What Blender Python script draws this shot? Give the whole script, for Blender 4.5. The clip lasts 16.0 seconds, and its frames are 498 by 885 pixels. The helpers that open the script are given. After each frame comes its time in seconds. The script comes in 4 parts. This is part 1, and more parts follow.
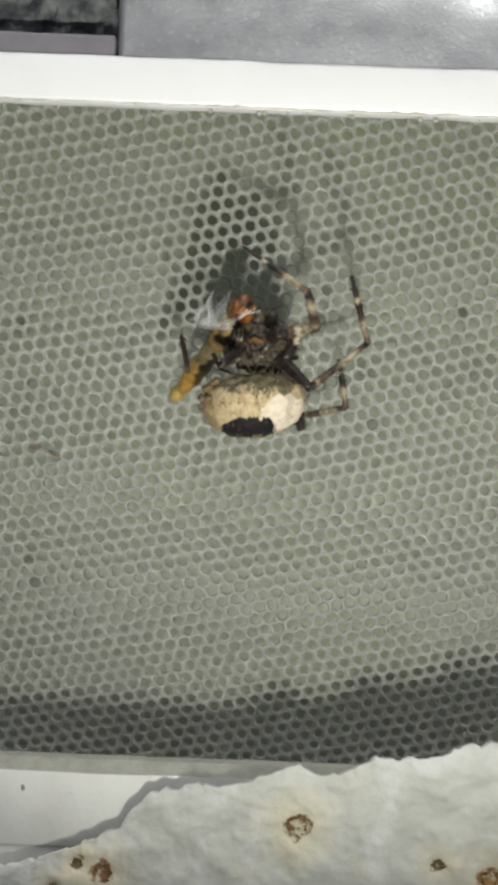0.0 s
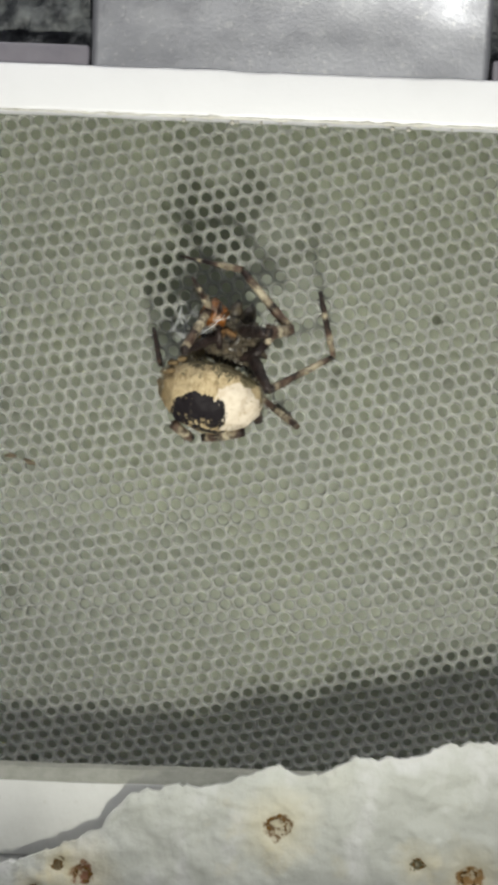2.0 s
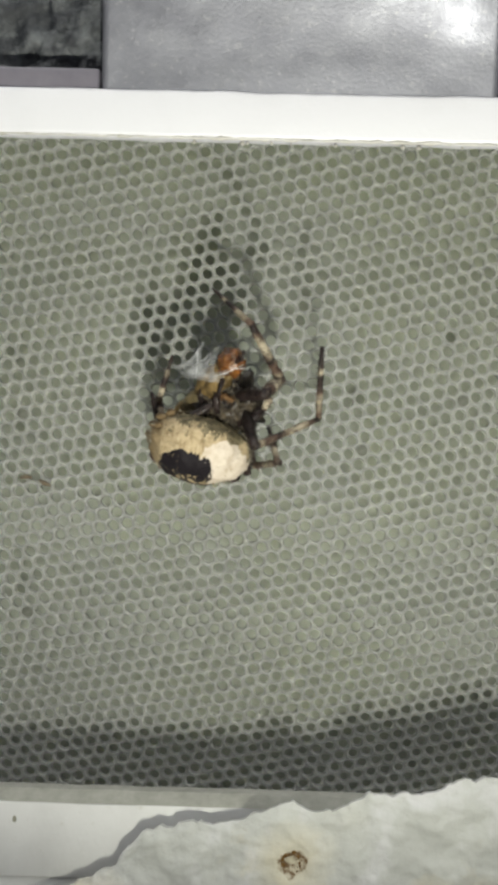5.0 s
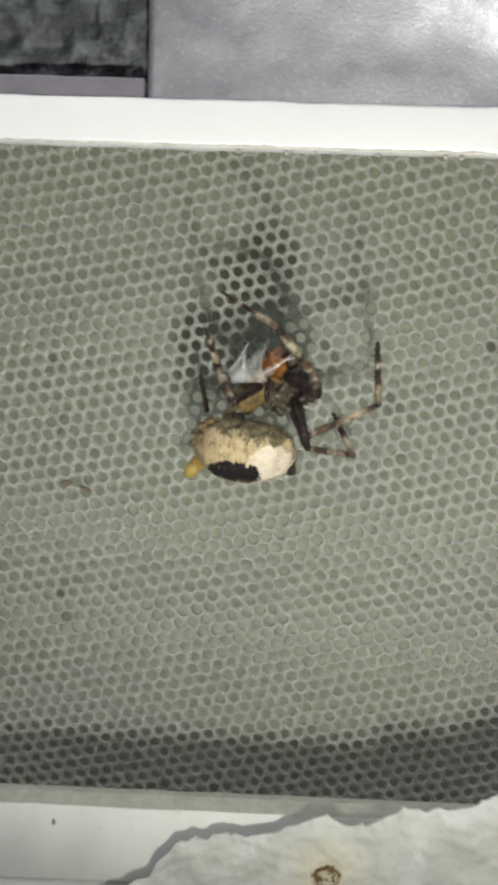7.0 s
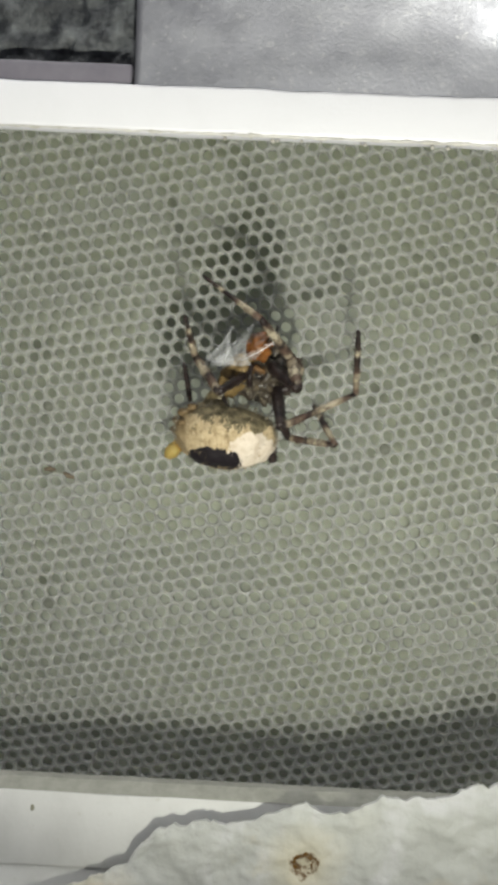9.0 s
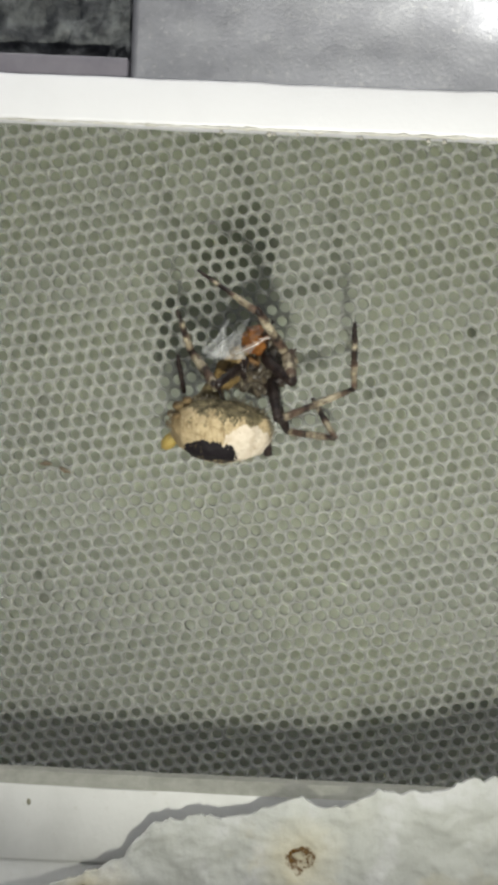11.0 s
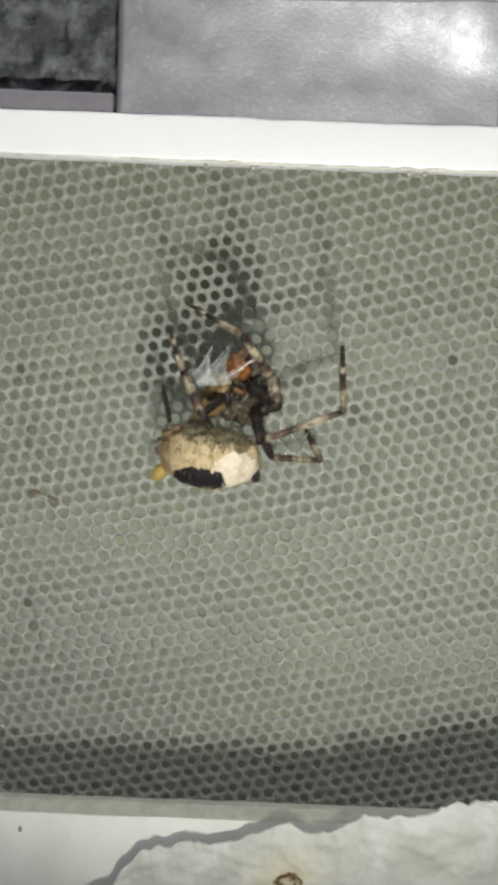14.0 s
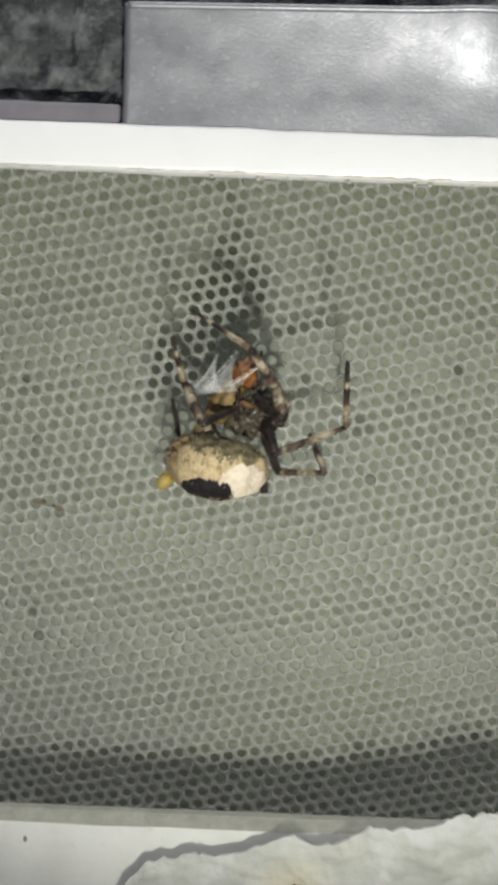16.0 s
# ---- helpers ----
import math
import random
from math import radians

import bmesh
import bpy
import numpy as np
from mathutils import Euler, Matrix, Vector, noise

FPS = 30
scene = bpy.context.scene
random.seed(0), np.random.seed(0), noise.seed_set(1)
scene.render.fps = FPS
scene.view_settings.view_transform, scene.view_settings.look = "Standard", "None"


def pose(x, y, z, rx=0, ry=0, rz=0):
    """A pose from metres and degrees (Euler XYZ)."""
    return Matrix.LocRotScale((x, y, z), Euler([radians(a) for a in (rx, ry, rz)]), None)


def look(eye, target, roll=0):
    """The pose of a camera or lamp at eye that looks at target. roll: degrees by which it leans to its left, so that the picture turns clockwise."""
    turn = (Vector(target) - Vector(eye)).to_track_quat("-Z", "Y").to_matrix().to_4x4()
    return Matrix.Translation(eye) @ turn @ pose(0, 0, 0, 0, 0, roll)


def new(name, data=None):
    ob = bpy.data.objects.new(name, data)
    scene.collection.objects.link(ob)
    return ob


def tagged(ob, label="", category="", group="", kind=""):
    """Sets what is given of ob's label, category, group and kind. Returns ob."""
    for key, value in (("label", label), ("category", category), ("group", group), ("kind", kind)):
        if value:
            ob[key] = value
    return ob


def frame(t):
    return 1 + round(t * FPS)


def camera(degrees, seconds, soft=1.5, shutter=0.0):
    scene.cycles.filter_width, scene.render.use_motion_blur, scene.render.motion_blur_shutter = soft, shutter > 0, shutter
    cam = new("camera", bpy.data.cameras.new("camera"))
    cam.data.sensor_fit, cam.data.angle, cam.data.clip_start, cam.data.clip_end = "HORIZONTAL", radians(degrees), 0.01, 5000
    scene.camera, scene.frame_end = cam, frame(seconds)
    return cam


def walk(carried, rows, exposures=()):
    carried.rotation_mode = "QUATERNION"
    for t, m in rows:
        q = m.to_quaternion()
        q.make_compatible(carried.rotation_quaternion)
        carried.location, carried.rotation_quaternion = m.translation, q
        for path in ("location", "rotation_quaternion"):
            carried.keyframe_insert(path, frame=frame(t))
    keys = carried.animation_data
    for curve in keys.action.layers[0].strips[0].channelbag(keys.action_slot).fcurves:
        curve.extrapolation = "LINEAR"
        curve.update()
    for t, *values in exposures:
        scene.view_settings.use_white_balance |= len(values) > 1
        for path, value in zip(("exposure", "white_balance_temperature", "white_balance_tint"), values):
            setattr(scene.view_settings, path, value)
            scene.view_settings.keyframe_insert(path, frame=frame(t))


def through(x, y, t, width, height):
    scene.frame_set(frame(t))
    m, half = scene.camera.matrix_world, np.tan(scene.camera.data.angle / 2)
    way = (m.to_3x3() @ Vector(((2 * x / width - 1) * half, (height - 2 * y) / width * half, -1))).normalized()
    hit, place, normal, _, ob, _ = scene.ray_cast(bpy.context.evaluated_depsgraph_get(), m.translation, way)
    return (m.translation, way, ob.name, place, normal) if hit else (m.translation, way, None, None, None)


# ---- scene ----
cam = camera(22.0, 16.0, soft=4.4)
# seconds, eye, target, roll
PATH = [
    (0, (0.01228, -0.11186, 0.00011), (0.00795, 0.00106, -0.00043), 2.82),
    (0.5, (0.01259, -0.11198, 0.00030), (0.00836, 0.00094, -0.00029), 2.76),
    (1, (0.01251, -0.11190, 0.00048), (0.00902, 0.00105, -0.00009), 2.73),
    (1.5, (0.01319, -0.11184, 0.00048), (0.00961, 0.00111, 0.00016), 2.71),
    (2, (0.01344, -0.11207, 0.00083), (0.01010, 0.00088, 0.00037), 2.69),
    (2.5, (0.01396, -0.11212, 0.00109), (0.01051, 0.00083, 0.00068), 2.65),
    (3, (0.01421, -0.11219, 0.00119), (0.01082, 0.00076, 0.00094), 2.63),
    (5.5, (0.01434, -0.11201, 0.00149), (0.00761, 0.00078, 0.00273), 2.09),
    (6, (0.01308, -0.11231, 0.00069), (0.00514, 0.00040, 0.00266), 2.33),
    (6.5, (0.01282, -0.11260, 0.00084), (0.00479, 0.00010, 0.00269), 2.50),
    (7, (0.01301, -0.11260, 0.00087), (0.00527, 0.00013, 0.00252), 2.64),
    (7.5, (0.01389, -0.11245, 0.00064), (0.00586, 0.00025, 0.00229), 2.79),
    (8, (0.01394, -0.11246, 0.00053), (0.00610, 0.00026, 0.00206), 2.98),
    (8.5, (0.01337, -0.11256, 0.00117), (0.00646, 0.00022, 0.00187), 3.09),
    (9, (0.01367, -0.11256, 0.00044), (0.00675, 0.00022, 0.00160), 3.28),
    (9.5, (0.01381, -0.11215, -0.00001), (0.00685, 0.00063, 0.00128), 3.42),
    (12, (0.01230, -0.11368, -0.00034), (0.00758, -0.00080, 0.00159), 2.77),
    (12.5, (0.01171, -0.11475, 0.00070), (0.00800, -0.00184, 0.00322), 2.63),
    (13, (0.01375, -0.11341, 0.00023), (0.00838, -0.00057, 0.00290), 2.73),
    (13.5, (0.01321, -0.11393, 0.00022), (0.00851, -0.00106, 0.00278), 2.93),
    (14, (0.01298, -0.11406, 0.00046), (0.00830, -0.00120, 0.00357), 2.77),
    (14.5, (0.01263, -0.11427, 0.00064), (0.00784, -0.00143, 0.00423), 2.69),
    (15, (0.01259, -0.11411, 0.00106), (0.00781, -0.00126, 0.00424), 2.76),
    (15.5, (0.01282, -0.11401, 0.00041), (0.00783, -0.00119, 0.00414), 2.82),
    (16, (0.01288, -0.11419, 0.00045), (0.00779, -0.00138, 0.00442), 2.82),
]
walk(cam, [(t, look(eye, target, roll)) for t, eye, target, roll in PATH])

MM = 0.001
EYE = Vector((0.0130, -0.1123, 0.0006))


def set_back(k):
    """Carries a thing away from the eye by the factor k, larger by as much."""
    return Matrix.Translation(EYE) @ Matrix.Scale(k, 4) @ Matrix.Translation(-EYE)


LEDGE_BACK = set_back(0.973)
LOW_BAR_BACK = set_back(0.98)
SPIDER_BACK = set_back(1.0883)

# ---- world, lamp ----
world = bpy.data.worlds.new("night_room")
scene.world = world
world.use_nodes = True
sky = world.node_tree.nodes["Background"]
sky.inputs["Strength"].default_value = 1.0
# a dim room; its bright ceiling is unseen, added to fill light on the sheet
up_way = world.node_tree.nodes.new("ShaderNodeTexCoord")
up_axis = world.node_tree.nodes.new("ShaderNodeSeparateXYZ")
up_ramp = world.node_tree.nodes.new("ShaderNodeValToRGB")
up_ramp.color_ramp.elements[0].position, up_ramp.color_ramp.elements[0].color = 0.62, (0.105, 0.109, 0.122, 1)
up_ramp.color_ramp.elements[1].position, up_ramp.color_ramp.elements[1].color = 0.88, (3.5, 3.52, 3.4, 1)
world.node_tree.links.new(up_way.outputs["Generated"], up_axis.inputs[0])
world.node_tree.links.new(up_axis.outputs["Z"], up_ramp.inputs["Fac"])
world.node_tree.links.new(up_ramp.outputs["Color"], sky.inputs["Color"])

lamp_data = bpy.data.lights.new("torch_lamp", "SPOT")
lamp_data.energy = 1.03
lamp_data.spot_size, lamp_data.spot_blend = radians(84), 1.0
lamp_data.shadow_soft_size = 0.0028
lamp_data.color = (0.985, 0.985, 0.855)
torch_lamp = new("torch_lamp", lamp_data)
torch_lamp.matrix_world = look((0.0225, -0.113, -0.0445), (0.010, 0, 0.058))


# ---- material helpers ----
class Graph:
    """A short way to write node materials."""

    def __init__(self, name):
        self.mat = bpy.data.materials.new(name)
        self.mat.use_nodes = True
        self.tree = self.mat.node_tree
        self.bsdf = self.tree.nodes["Principled BSDF"]
        self.coord = self.tree.nodes.new("ShaderNodeTexCoord").outputs["Object"]

    def link(self, source, socket):
        if hasattr(source, "is_output"):
            self.tree.links.new(source, socket)
        else:
            socket.default_value = source
        return self

    def noise(self, scale, detail=4.0, rough=0.6, stretch=None, distortion=0.0):
        n = self.tree.nodes.new("ShaderNodeTexNoise")
        n.inputs["Scale"].default_value = scale
        n.inputs["Detail"].default_value = detail
        n.inputs["Roughness"].default_value = rough
        n.inputs["Distortion"].default_value = distortion
        self.tree.links.new(self.scaled(stretch) if stretch else self.coord, n.inputs["Vector"])
        return n.outputs["Fac"]

    def scaled(self, stretch):
        m = self.tree.nodes.new("ShaderNodeMapping")
        m.inputs["Scale"].default_value = stretch
        self.tree.links.new(self.coord, m.inputs["Vector"])
        return m.outputs["Vector"]

    def voronoi(self, scale):
        n = self.tree.nodes.new("ShaderNodeTexVoronoi")
        n.inputs["Scale"].default_value = scale
        self.tree.links.new(self.coord, n.inputs["Vector"])
        return n.outputs["Distance"]

    def ramp(self, fac, *stops):
        r = self.tree.nodes.new("ShaderNodeValToRGB")
        e = r.color_ramp.elements
        while len(e) < len(stops):
            e.new(0.5)
        for k, (p, c) in zip(e, stops):
            k.position = p
            k.color = (c, c, c, 1) if isinstance(c, (int, float)) else (*c, 1)
        self.tree.links.new(fac, r.inputs["Fac"])
        return r.outputs["Color"]

    def mix(self, fac, a, b, how="MIX"):
        m = self.tree.nodes.new("ShaderNodeMix")
        m.data_type, m.blend_type = "RGBA", how
        self.link(fac, m.inputs[0])
        self.link(a if hasattr(a, "is_output") else (*a, 1), m.inputs[6])
        self.link(b if hasattr(b, "is_output") else (*b, 1), m.inputs[7])
        return m.outputs[2]

    def calc(self, how, a, b=0.0, clamp=False):
        m = self.tree.nodes.new("ShaderNodeMath")
        m.operation, m.use_clamp = how, clamp
        self.link(a, m.inputs[0])
        self.link(b, m.inputs[1])
        return m.outputs[0]

    def axes(self):
        s = self.tree.nodes.new("ShaderNodeSeparateXYZ")
        self.tree.links.new(self.coord, s.inputs[0])
        return s.outputs

    def away(self, place):
        """Distance from a place of the object."""
        d = self.tree.nodes.new("ShaderNodeVectorMath")
        d.operation = "DISTANCE"
        self.tree.links.new(self.coord, d.inputs[0])
        d.inputs[1].default_value = place
        return d.outputs["Value"]

    def bump(self, height, strength, distance):
        b = self.tree.nodes.new("ShaderNodeBump")
        b.inputs["Strength"].default_value = strength
        b.inputs["Distance"].default_value = distance
        self.tree.links.new(height, b.inputs["Height"])
        self.tree.links.new(b.outputs["Normal"], self.bsdf.inputs["Normal"])
        return self

    def done(self, color, rough, metal=0.0, spec=0.5):
        self.link(color if hasattr(color, "is_output") else (*color, 1), self.bsdf.inputs["Base Color"])
        self.link(rough, self.bsdf.inputs["Roughness"])
        self.link(metal, self.bsdf.inputs["Metallic"])
        self.link(spec, self.bsdf.inputs["Specular IOR Level"])
        return self.mat


# ---- materials ----
def sheet_material():
    g = Graph("perforated_sheet")
    c = g.mix(g.ramp(g.noise(90, 3), (0.35, 0.0), (0.7, 1.0)), (0.240, 0.243, 0.230), (0.223, 0.227, 0.218))
    c = g.mix(g.ramp(g.noise(1500, 3), (0.4, 0.0), (0.75, 0.5)), c, (0.285, 0.285, 0.266))
    g.bump(g.noise(4000, 3), 0.25, 0.0001)
    # thin plastic that lets part of the light through
    g.bsdf.inputs["Alpha"].default_value = 0.78
    g.bsdf.inputs["Subsurface Weight"].default_value = 1.0
    g.bsdf.subsurface_method = "BURLEY"
    g.bsdf.inputs["Subsurface Radius"].default_value = (1.0, 1.0, 0.9)
    g.bsdf.inputs["Subsurface Scale"].default_value = 0.0013
    return g.done(c, 0.6, 0.0, 0.2)


def backing_material():
    g = Graph("backing")
    c = g.mix(g.ramp(g.noise(70, 3), (0.38, 0.0), (0.62, 1.0)), (0.455, 0.482, 0.388), (0.447, 0.470, 0.415))
    c = g.mix(g.ramp(g.noise(420, 3), (0.5, 0.0), (0.75, 0.5)), c, (0.40, 0.418, 0.352))
    g.bsdf.inputs["Subsurface Weight"].default_value = 1.0
    g.bsdf.subsurface_method = "BURLEY"
    g.bsdf.inputs["Subsurface Radius"].default_value = (1.0, 1.0, 0.9)
    g.bsdf.inputs["Subsurface Scale"].default_value = 0.0028
    return g.done(c, 0.8, 0.0, 0.1)


def white_paint_material():
    g = Graph("white_paint")
    c = g.mix(g.ramp(g.noise(260, 5), (0.5, 0.0), (0.8, 0.5)), (0.57, 0.568, 0.605), (0.53, 0.528, 0.56))
    c = g.mix(g.ramp(g.noise(900, 4), (0.68, 0.0), (0.8, 0.5)), c, (0.46, 0.45, 0.42))
    g.bump(g.noise(2500, 4), 0.2, 0.0001)
    return g.done(c, 0.45)


def dull_white_material():
    g = Graph("dull_white_paint")
    c = g.mix(g.ramp(g.noise(200, 5), (0.4, 0.0), (0.7, 1.0)), (0.54, 0.54, 0.53), (0.465, 0.465, 0.455))
    c = g.mix(g.ramp(g.noise(1300, 4), (0.62, 0.0), (0.75, 0.6)), c, (0.40, 0.39, 0.35))
    g.bump(g.noise(2200, 4), 0.25, 0.0001)
    return g.done(c, 0.55)


def metal_material():
    g = Graph("dull_metal")
    c = g.mix(g.ramp(g.noise(300, 5), (0.3, 0.0), (0.75, 1.0)), (0.215, 0.217, 0.25), (0.27, 0.273, 0.305))
    c = g.mix(g.ramp(g.noise(2300, 3), (0.58, 0.0), (0.78, 0.5)), c, (0.45, 0.45, 0.46))
    r = g.ramp(g.noise(900, 4), (0.3, 0.44), (0.7, 0.58))
    g.bump(g.noise(3600, 2), 0.35, 0.00006)
    return g.done(c, r, 0.75)


def pile_material():
    g = Graph("dark_pile")
    c = g.mix(g.ramp(g.noise(420, 5), (0.45, 0.0), (0.7, 1.0)), (0.013, 0.015, 0.019), (0.105, 0.112, 0.12))
    c = g.mix(g.ramp(g.noise(2600, 3), (0.68, 0.0), (0.76, 0.6)), c, (0.20, 0.215, 0.225))
    g.bump(g.noise(1800, 5), 0.8, 0.0004)
    return g.done(c, 0.5)


def lip_material():
    g = Graph("grey_lip")
    c = g.mix(g.noise(700, 4), (0.09, 0.083, 0.105), (0.155, 0.145, 0.17))
    g.bump(g.noise(2000, 4), 0.3, 0.0001)
    return g.done(c, 0.45)


def plaster_material():
    g = Graph("rough_plaster")
    c = g.mix(g.ramp(g.noise(130, 5), (0.35, 0.0), (0.7, 1.0)), (0.395, 0.40, 0.375), (0.33, 0.335, 0.318))
    c = g.mix(g.ramp(g.noise(330, 6, 0.7, (1, 1, 2.2)), (0.54, 0.0), (0.78, 0.45)), c, (0.25, 0.255, 0.235))
    c = g.mix(g.ramp(g.noise(75, 3), (0.56, 0.0), (0.72, 0.4)), c, (0.37, 0.355, 0.29))
    c = g.mix(g.ramp(g.noise(210, 4, 0.6, (1, 1, 0.6)), (0.53, 0.0), (0.64, 0.8)), c, (0.45, 0.45, 0.45))
    c = g.mix(g.ramp(g.noise(160, 5, 0.65), (0.60, 0.0), (0.70, 0.6)), c, (0.38, 0.35, 0.27))
    ragged = g.calc("MULTIPLY", g.calc("SUBTRACT", g.noise(900, 4), 0.5), 0.0022)
    for (x, z), wide, rust in STAINS:
        d = g.calc("ADD", g.away((x * MM, -11.3 * MM, z * MM)), ragged)
        halo = g.calc("MULTIPLY", g.calc("SUBTRACT", 1.0, g.calc("DIVIDE", d, wide * 2.6 * MM), True), 0.55)
        c = g.mix(halo, c, (0.50, 0.42, 0.24))
        core = g.calc("SUBTRACT", 1.0, g.calc("DIVIDE", d, wide * MM), True)
        hollow = 0.15 if wide > 1.4 else 1.0
        spot = g.calc("MULTIPLY", g.ramp(core, (0.18, 0.0), (0.34, 1.0), (0.56, 1.0), (0.70, hollow)), g.ramp(g.noise(1500, 3), (0.38, 0.25), (0.5, 1.0)))
        c = g.mix(spot, c, rust)
    h = g.calc("ADD", g.noise(420, 6, 0.65), g.calc("MULTIPLY", g.noise(2300, 4), 0.25))
    g.bump(h, 0.45, 0.0005)
    return g.done(c, 0.62, 0.0, 0.4)


def abdomen_material():
    """Cream scales below, olive-grey in front, a white patch and a black ragged one."""
    g = Graph("abdomen_skin")
    x, y, z = g.axes()
    rag = g.calc("MULTIPLY", g.calc("SUBTRACT", g.noise(1500, 5, 0.65, (1.6, 1, 0.6)), 0.5), 0.0026)
    flake = g.calc("MULTIPLY", g.calc("SUBTRACT", g.noise(750, 6, 0.75, (1.5, 1, 0.8)), 0.5), 0.0078)
    cream = g.mix(g.ramp(g.noise(1000, 6, 0.75, (0.9, 1, 1.3)), (0.30, 0.0), (0.56, 1.0)), (0.18, 0.132, 0.070), (0.385, 0.305, 0.19))
    cream = g.mix(g.ramp(g.voronoi(2100), (0.05, 0.6), (0.4, 0.0)), cream, (0.48, 0.40, 0.275))
    cream = g.mix(g.ramp(g.noise(1500, 5, 0.7, (2.4, 1, 0.7)), (0.52, 0.0), (0.62, 0.6)), cream, (0.145, 0.10, 0.05))
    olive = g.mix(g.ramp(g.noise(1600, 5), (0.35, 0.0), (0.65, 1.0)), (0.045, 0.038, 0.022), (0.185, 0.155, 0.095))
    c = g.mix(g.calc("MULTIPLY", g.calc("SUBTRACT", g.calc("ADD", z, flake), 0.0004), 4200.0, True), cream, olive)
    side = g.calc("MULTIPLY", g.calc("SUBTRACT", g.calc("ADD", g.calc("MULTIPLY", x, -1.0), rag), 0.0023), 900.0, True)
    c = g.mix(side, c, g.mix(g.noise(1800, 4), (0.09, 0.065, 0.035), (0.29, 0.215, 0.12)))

    def patch(px, pz, wx, wz, edge):
        u = g.calc("DIVIDE", g.calc("ADD", g.calc("SUBTRACT", x, px * MM), rag), wx * MM)
        v = g.calc("DIVIDE", g.calc("ADD", g.calc("SUBTRACT", z, pz * MM), g.calc("MULTIPLY", rag, edge)), wz * MM)
        r = g.calc("ADD", g.calc("MULTIPLY", u, u), g.calc("MULTIPLY", v, v))
        near = g.calc("LESS_THAN", y, 0.0012)
        return g.calc("MULTIPLY", g.calc("MULTIPLY", g.calc("SUBTRACT", 1.0, r), 14.0, True), near)

    white = g.mix(g.ramp(g.noise(1300, 4), (0.4, 0.0), (0.65, 1.0)), (0.54, 0.475, 0.40), (0.44, 0.37, 0.295))
    c = g.mix(patch(2.45, -1.15, 1.75, 1.5, 0.6), c, white)
    c = g.mix(patch(-0.5, -1.98, 2.2, 0.74, 0.5), c, (0.010, 0.008, 0.010))
    g.bump(g.calc("ADD", g.noise(1400, 5, 0.7), g.calc("MULTIPLY", g.voronoi(1700), 0.5)), 0.6, 0.00025)
    return g.done(c, 0.6, 0.0, 0.12)


DARK_BAND, BROWN_BAND, PALE_BAND, CREAM_BAND = (0.012, 0.009, 0.009), (0.075, 0.050, 0.038), (0.20, 0.168, 0.122), (0.32, 0.28, 0.21)


def banded_material(name, long, bands):
    """Rings along a leg segment of that length: each (end as a share of the length, colour), blurred and speckled by hairs."""
    g = Graph(name)
    x, y, z = g.axes()
    wob = g.calc("MULTIPLY", g.calc("SUBTRACT", g.noise(900, 4), 0.5), 0.0016)
    along = g.calc("DIVIDE", g.calc("ADD", z, wob), long * MM)
    stops, last = [], 0.0
    for end, colour in bands:
        stops += [(last + 0.03, colour), (end - 0.03, colour)]
        last = end
    c = g.ramp(along, *stops)
    c = g.mix(g.ramp(g.noise(2000, 4), (0.46, 0.0), (0.60, 0.85)), c, (0.030, 0.019, 0.016))
    c = g.mix(g.ramp(g.noise(1900, 3, 0.6, (1, 1.3, 0.7)), (0.56, 0.0), (0.68, 0.4)), c, (0.30, 0.265, 0.20))
    g.bump(g.noise(3500, 3), 0.5, 0.0001)
    return g.done(c, 0.5, 0.0, 0.12)


SHIN_BANDS = ((0.07, DARK_BAND), (0.15, PALE_BAND), (0.32, BROWN_BAND), (0.42, DARK_BAND), (0.54, PALE_BAND), (0.72, CREAM_BAND), (0.82, PALE_BAND), (0.88, BROWN_BAND), (1.0, DARK_BAND))
KNEE_BANDS = ((0.12, DARK_BAND), (0.34, BROWN_BAND), (0.55, CREAM_BAND), (0.80, PALE_BAND), (1.0, BROWN_BAND))
FOOT_BANDS = ((0.10, BROWN_BAND), (0.22, PALE_BAND), (0.34, CREAM_BAND), (0.42, BROWN_BAND), (0.64, DARK_BAND), (0.71, CREAM_BAND), (1.0, DARK_BAND))


def mottled_material(name, one, two, scale, rough=0.4, coat=0.0, through=0.0, spec=0.5):
    g = Graph(name)
    c = g.mix(g.ramp(g.noise(scale, 5, 0.7), (0.35, 0.0), (0.68, 1.0)), one, two)
    g.bump(g.noise(scale * 2, 4), 0.5, 0.0002)
    g.bsdf.inputs["Coat Weight"].default_value = coat
    if through:
        g.bsdf.inputs["Subsurface Weight"].default_value = through
        g.bsdf.inputs["Subsurface Radius"].default_value = (1.0, 0.6, 0.3)
        g.bsdf.inputs["Subsurface Scale"].default_value = 0.0006
    return g.done(c, rough, 0.0, spec)


def veil_material(name, color, alpha, scale):
    g = Graph(name)
    a = g.ramp(g.noise(scale, 4, 0.6, (2.2, 1, 0.5)), (0.35, alpha * 0.45), (0.7, alpha * 1.25))
    g.link(a, g.bsdf.inputs["Alpha"])
    return g.done(color, 0.4)


def honey_material():
    """Dull brown in front, honey-yellow towards the tail."""
    g = Graph("honey_skin")
    x, y, z = g.axes()
    grain = g.ramp(g.noise(1100, 5, 0.7), (0.35, 0.0), (0.68, 1.0))
    front = g.mix(grain, (0.045, 0.035, 0.017), (0.165, 0.128, 0.065))
    rear = g.mix(grain, (0.12, 0.065, 0.012), (0.34, 0.21, 0.05))
    c = g.mix(g.calc("MULTIPLY", g.calc("SUBTRACT", 0.0012, z), 700.0, True), front, rear)
    g.bump(g.noise(1800, 4), 0.4, 0.0002)
    return g.done(c, 0.4, 0.0, 0.35)


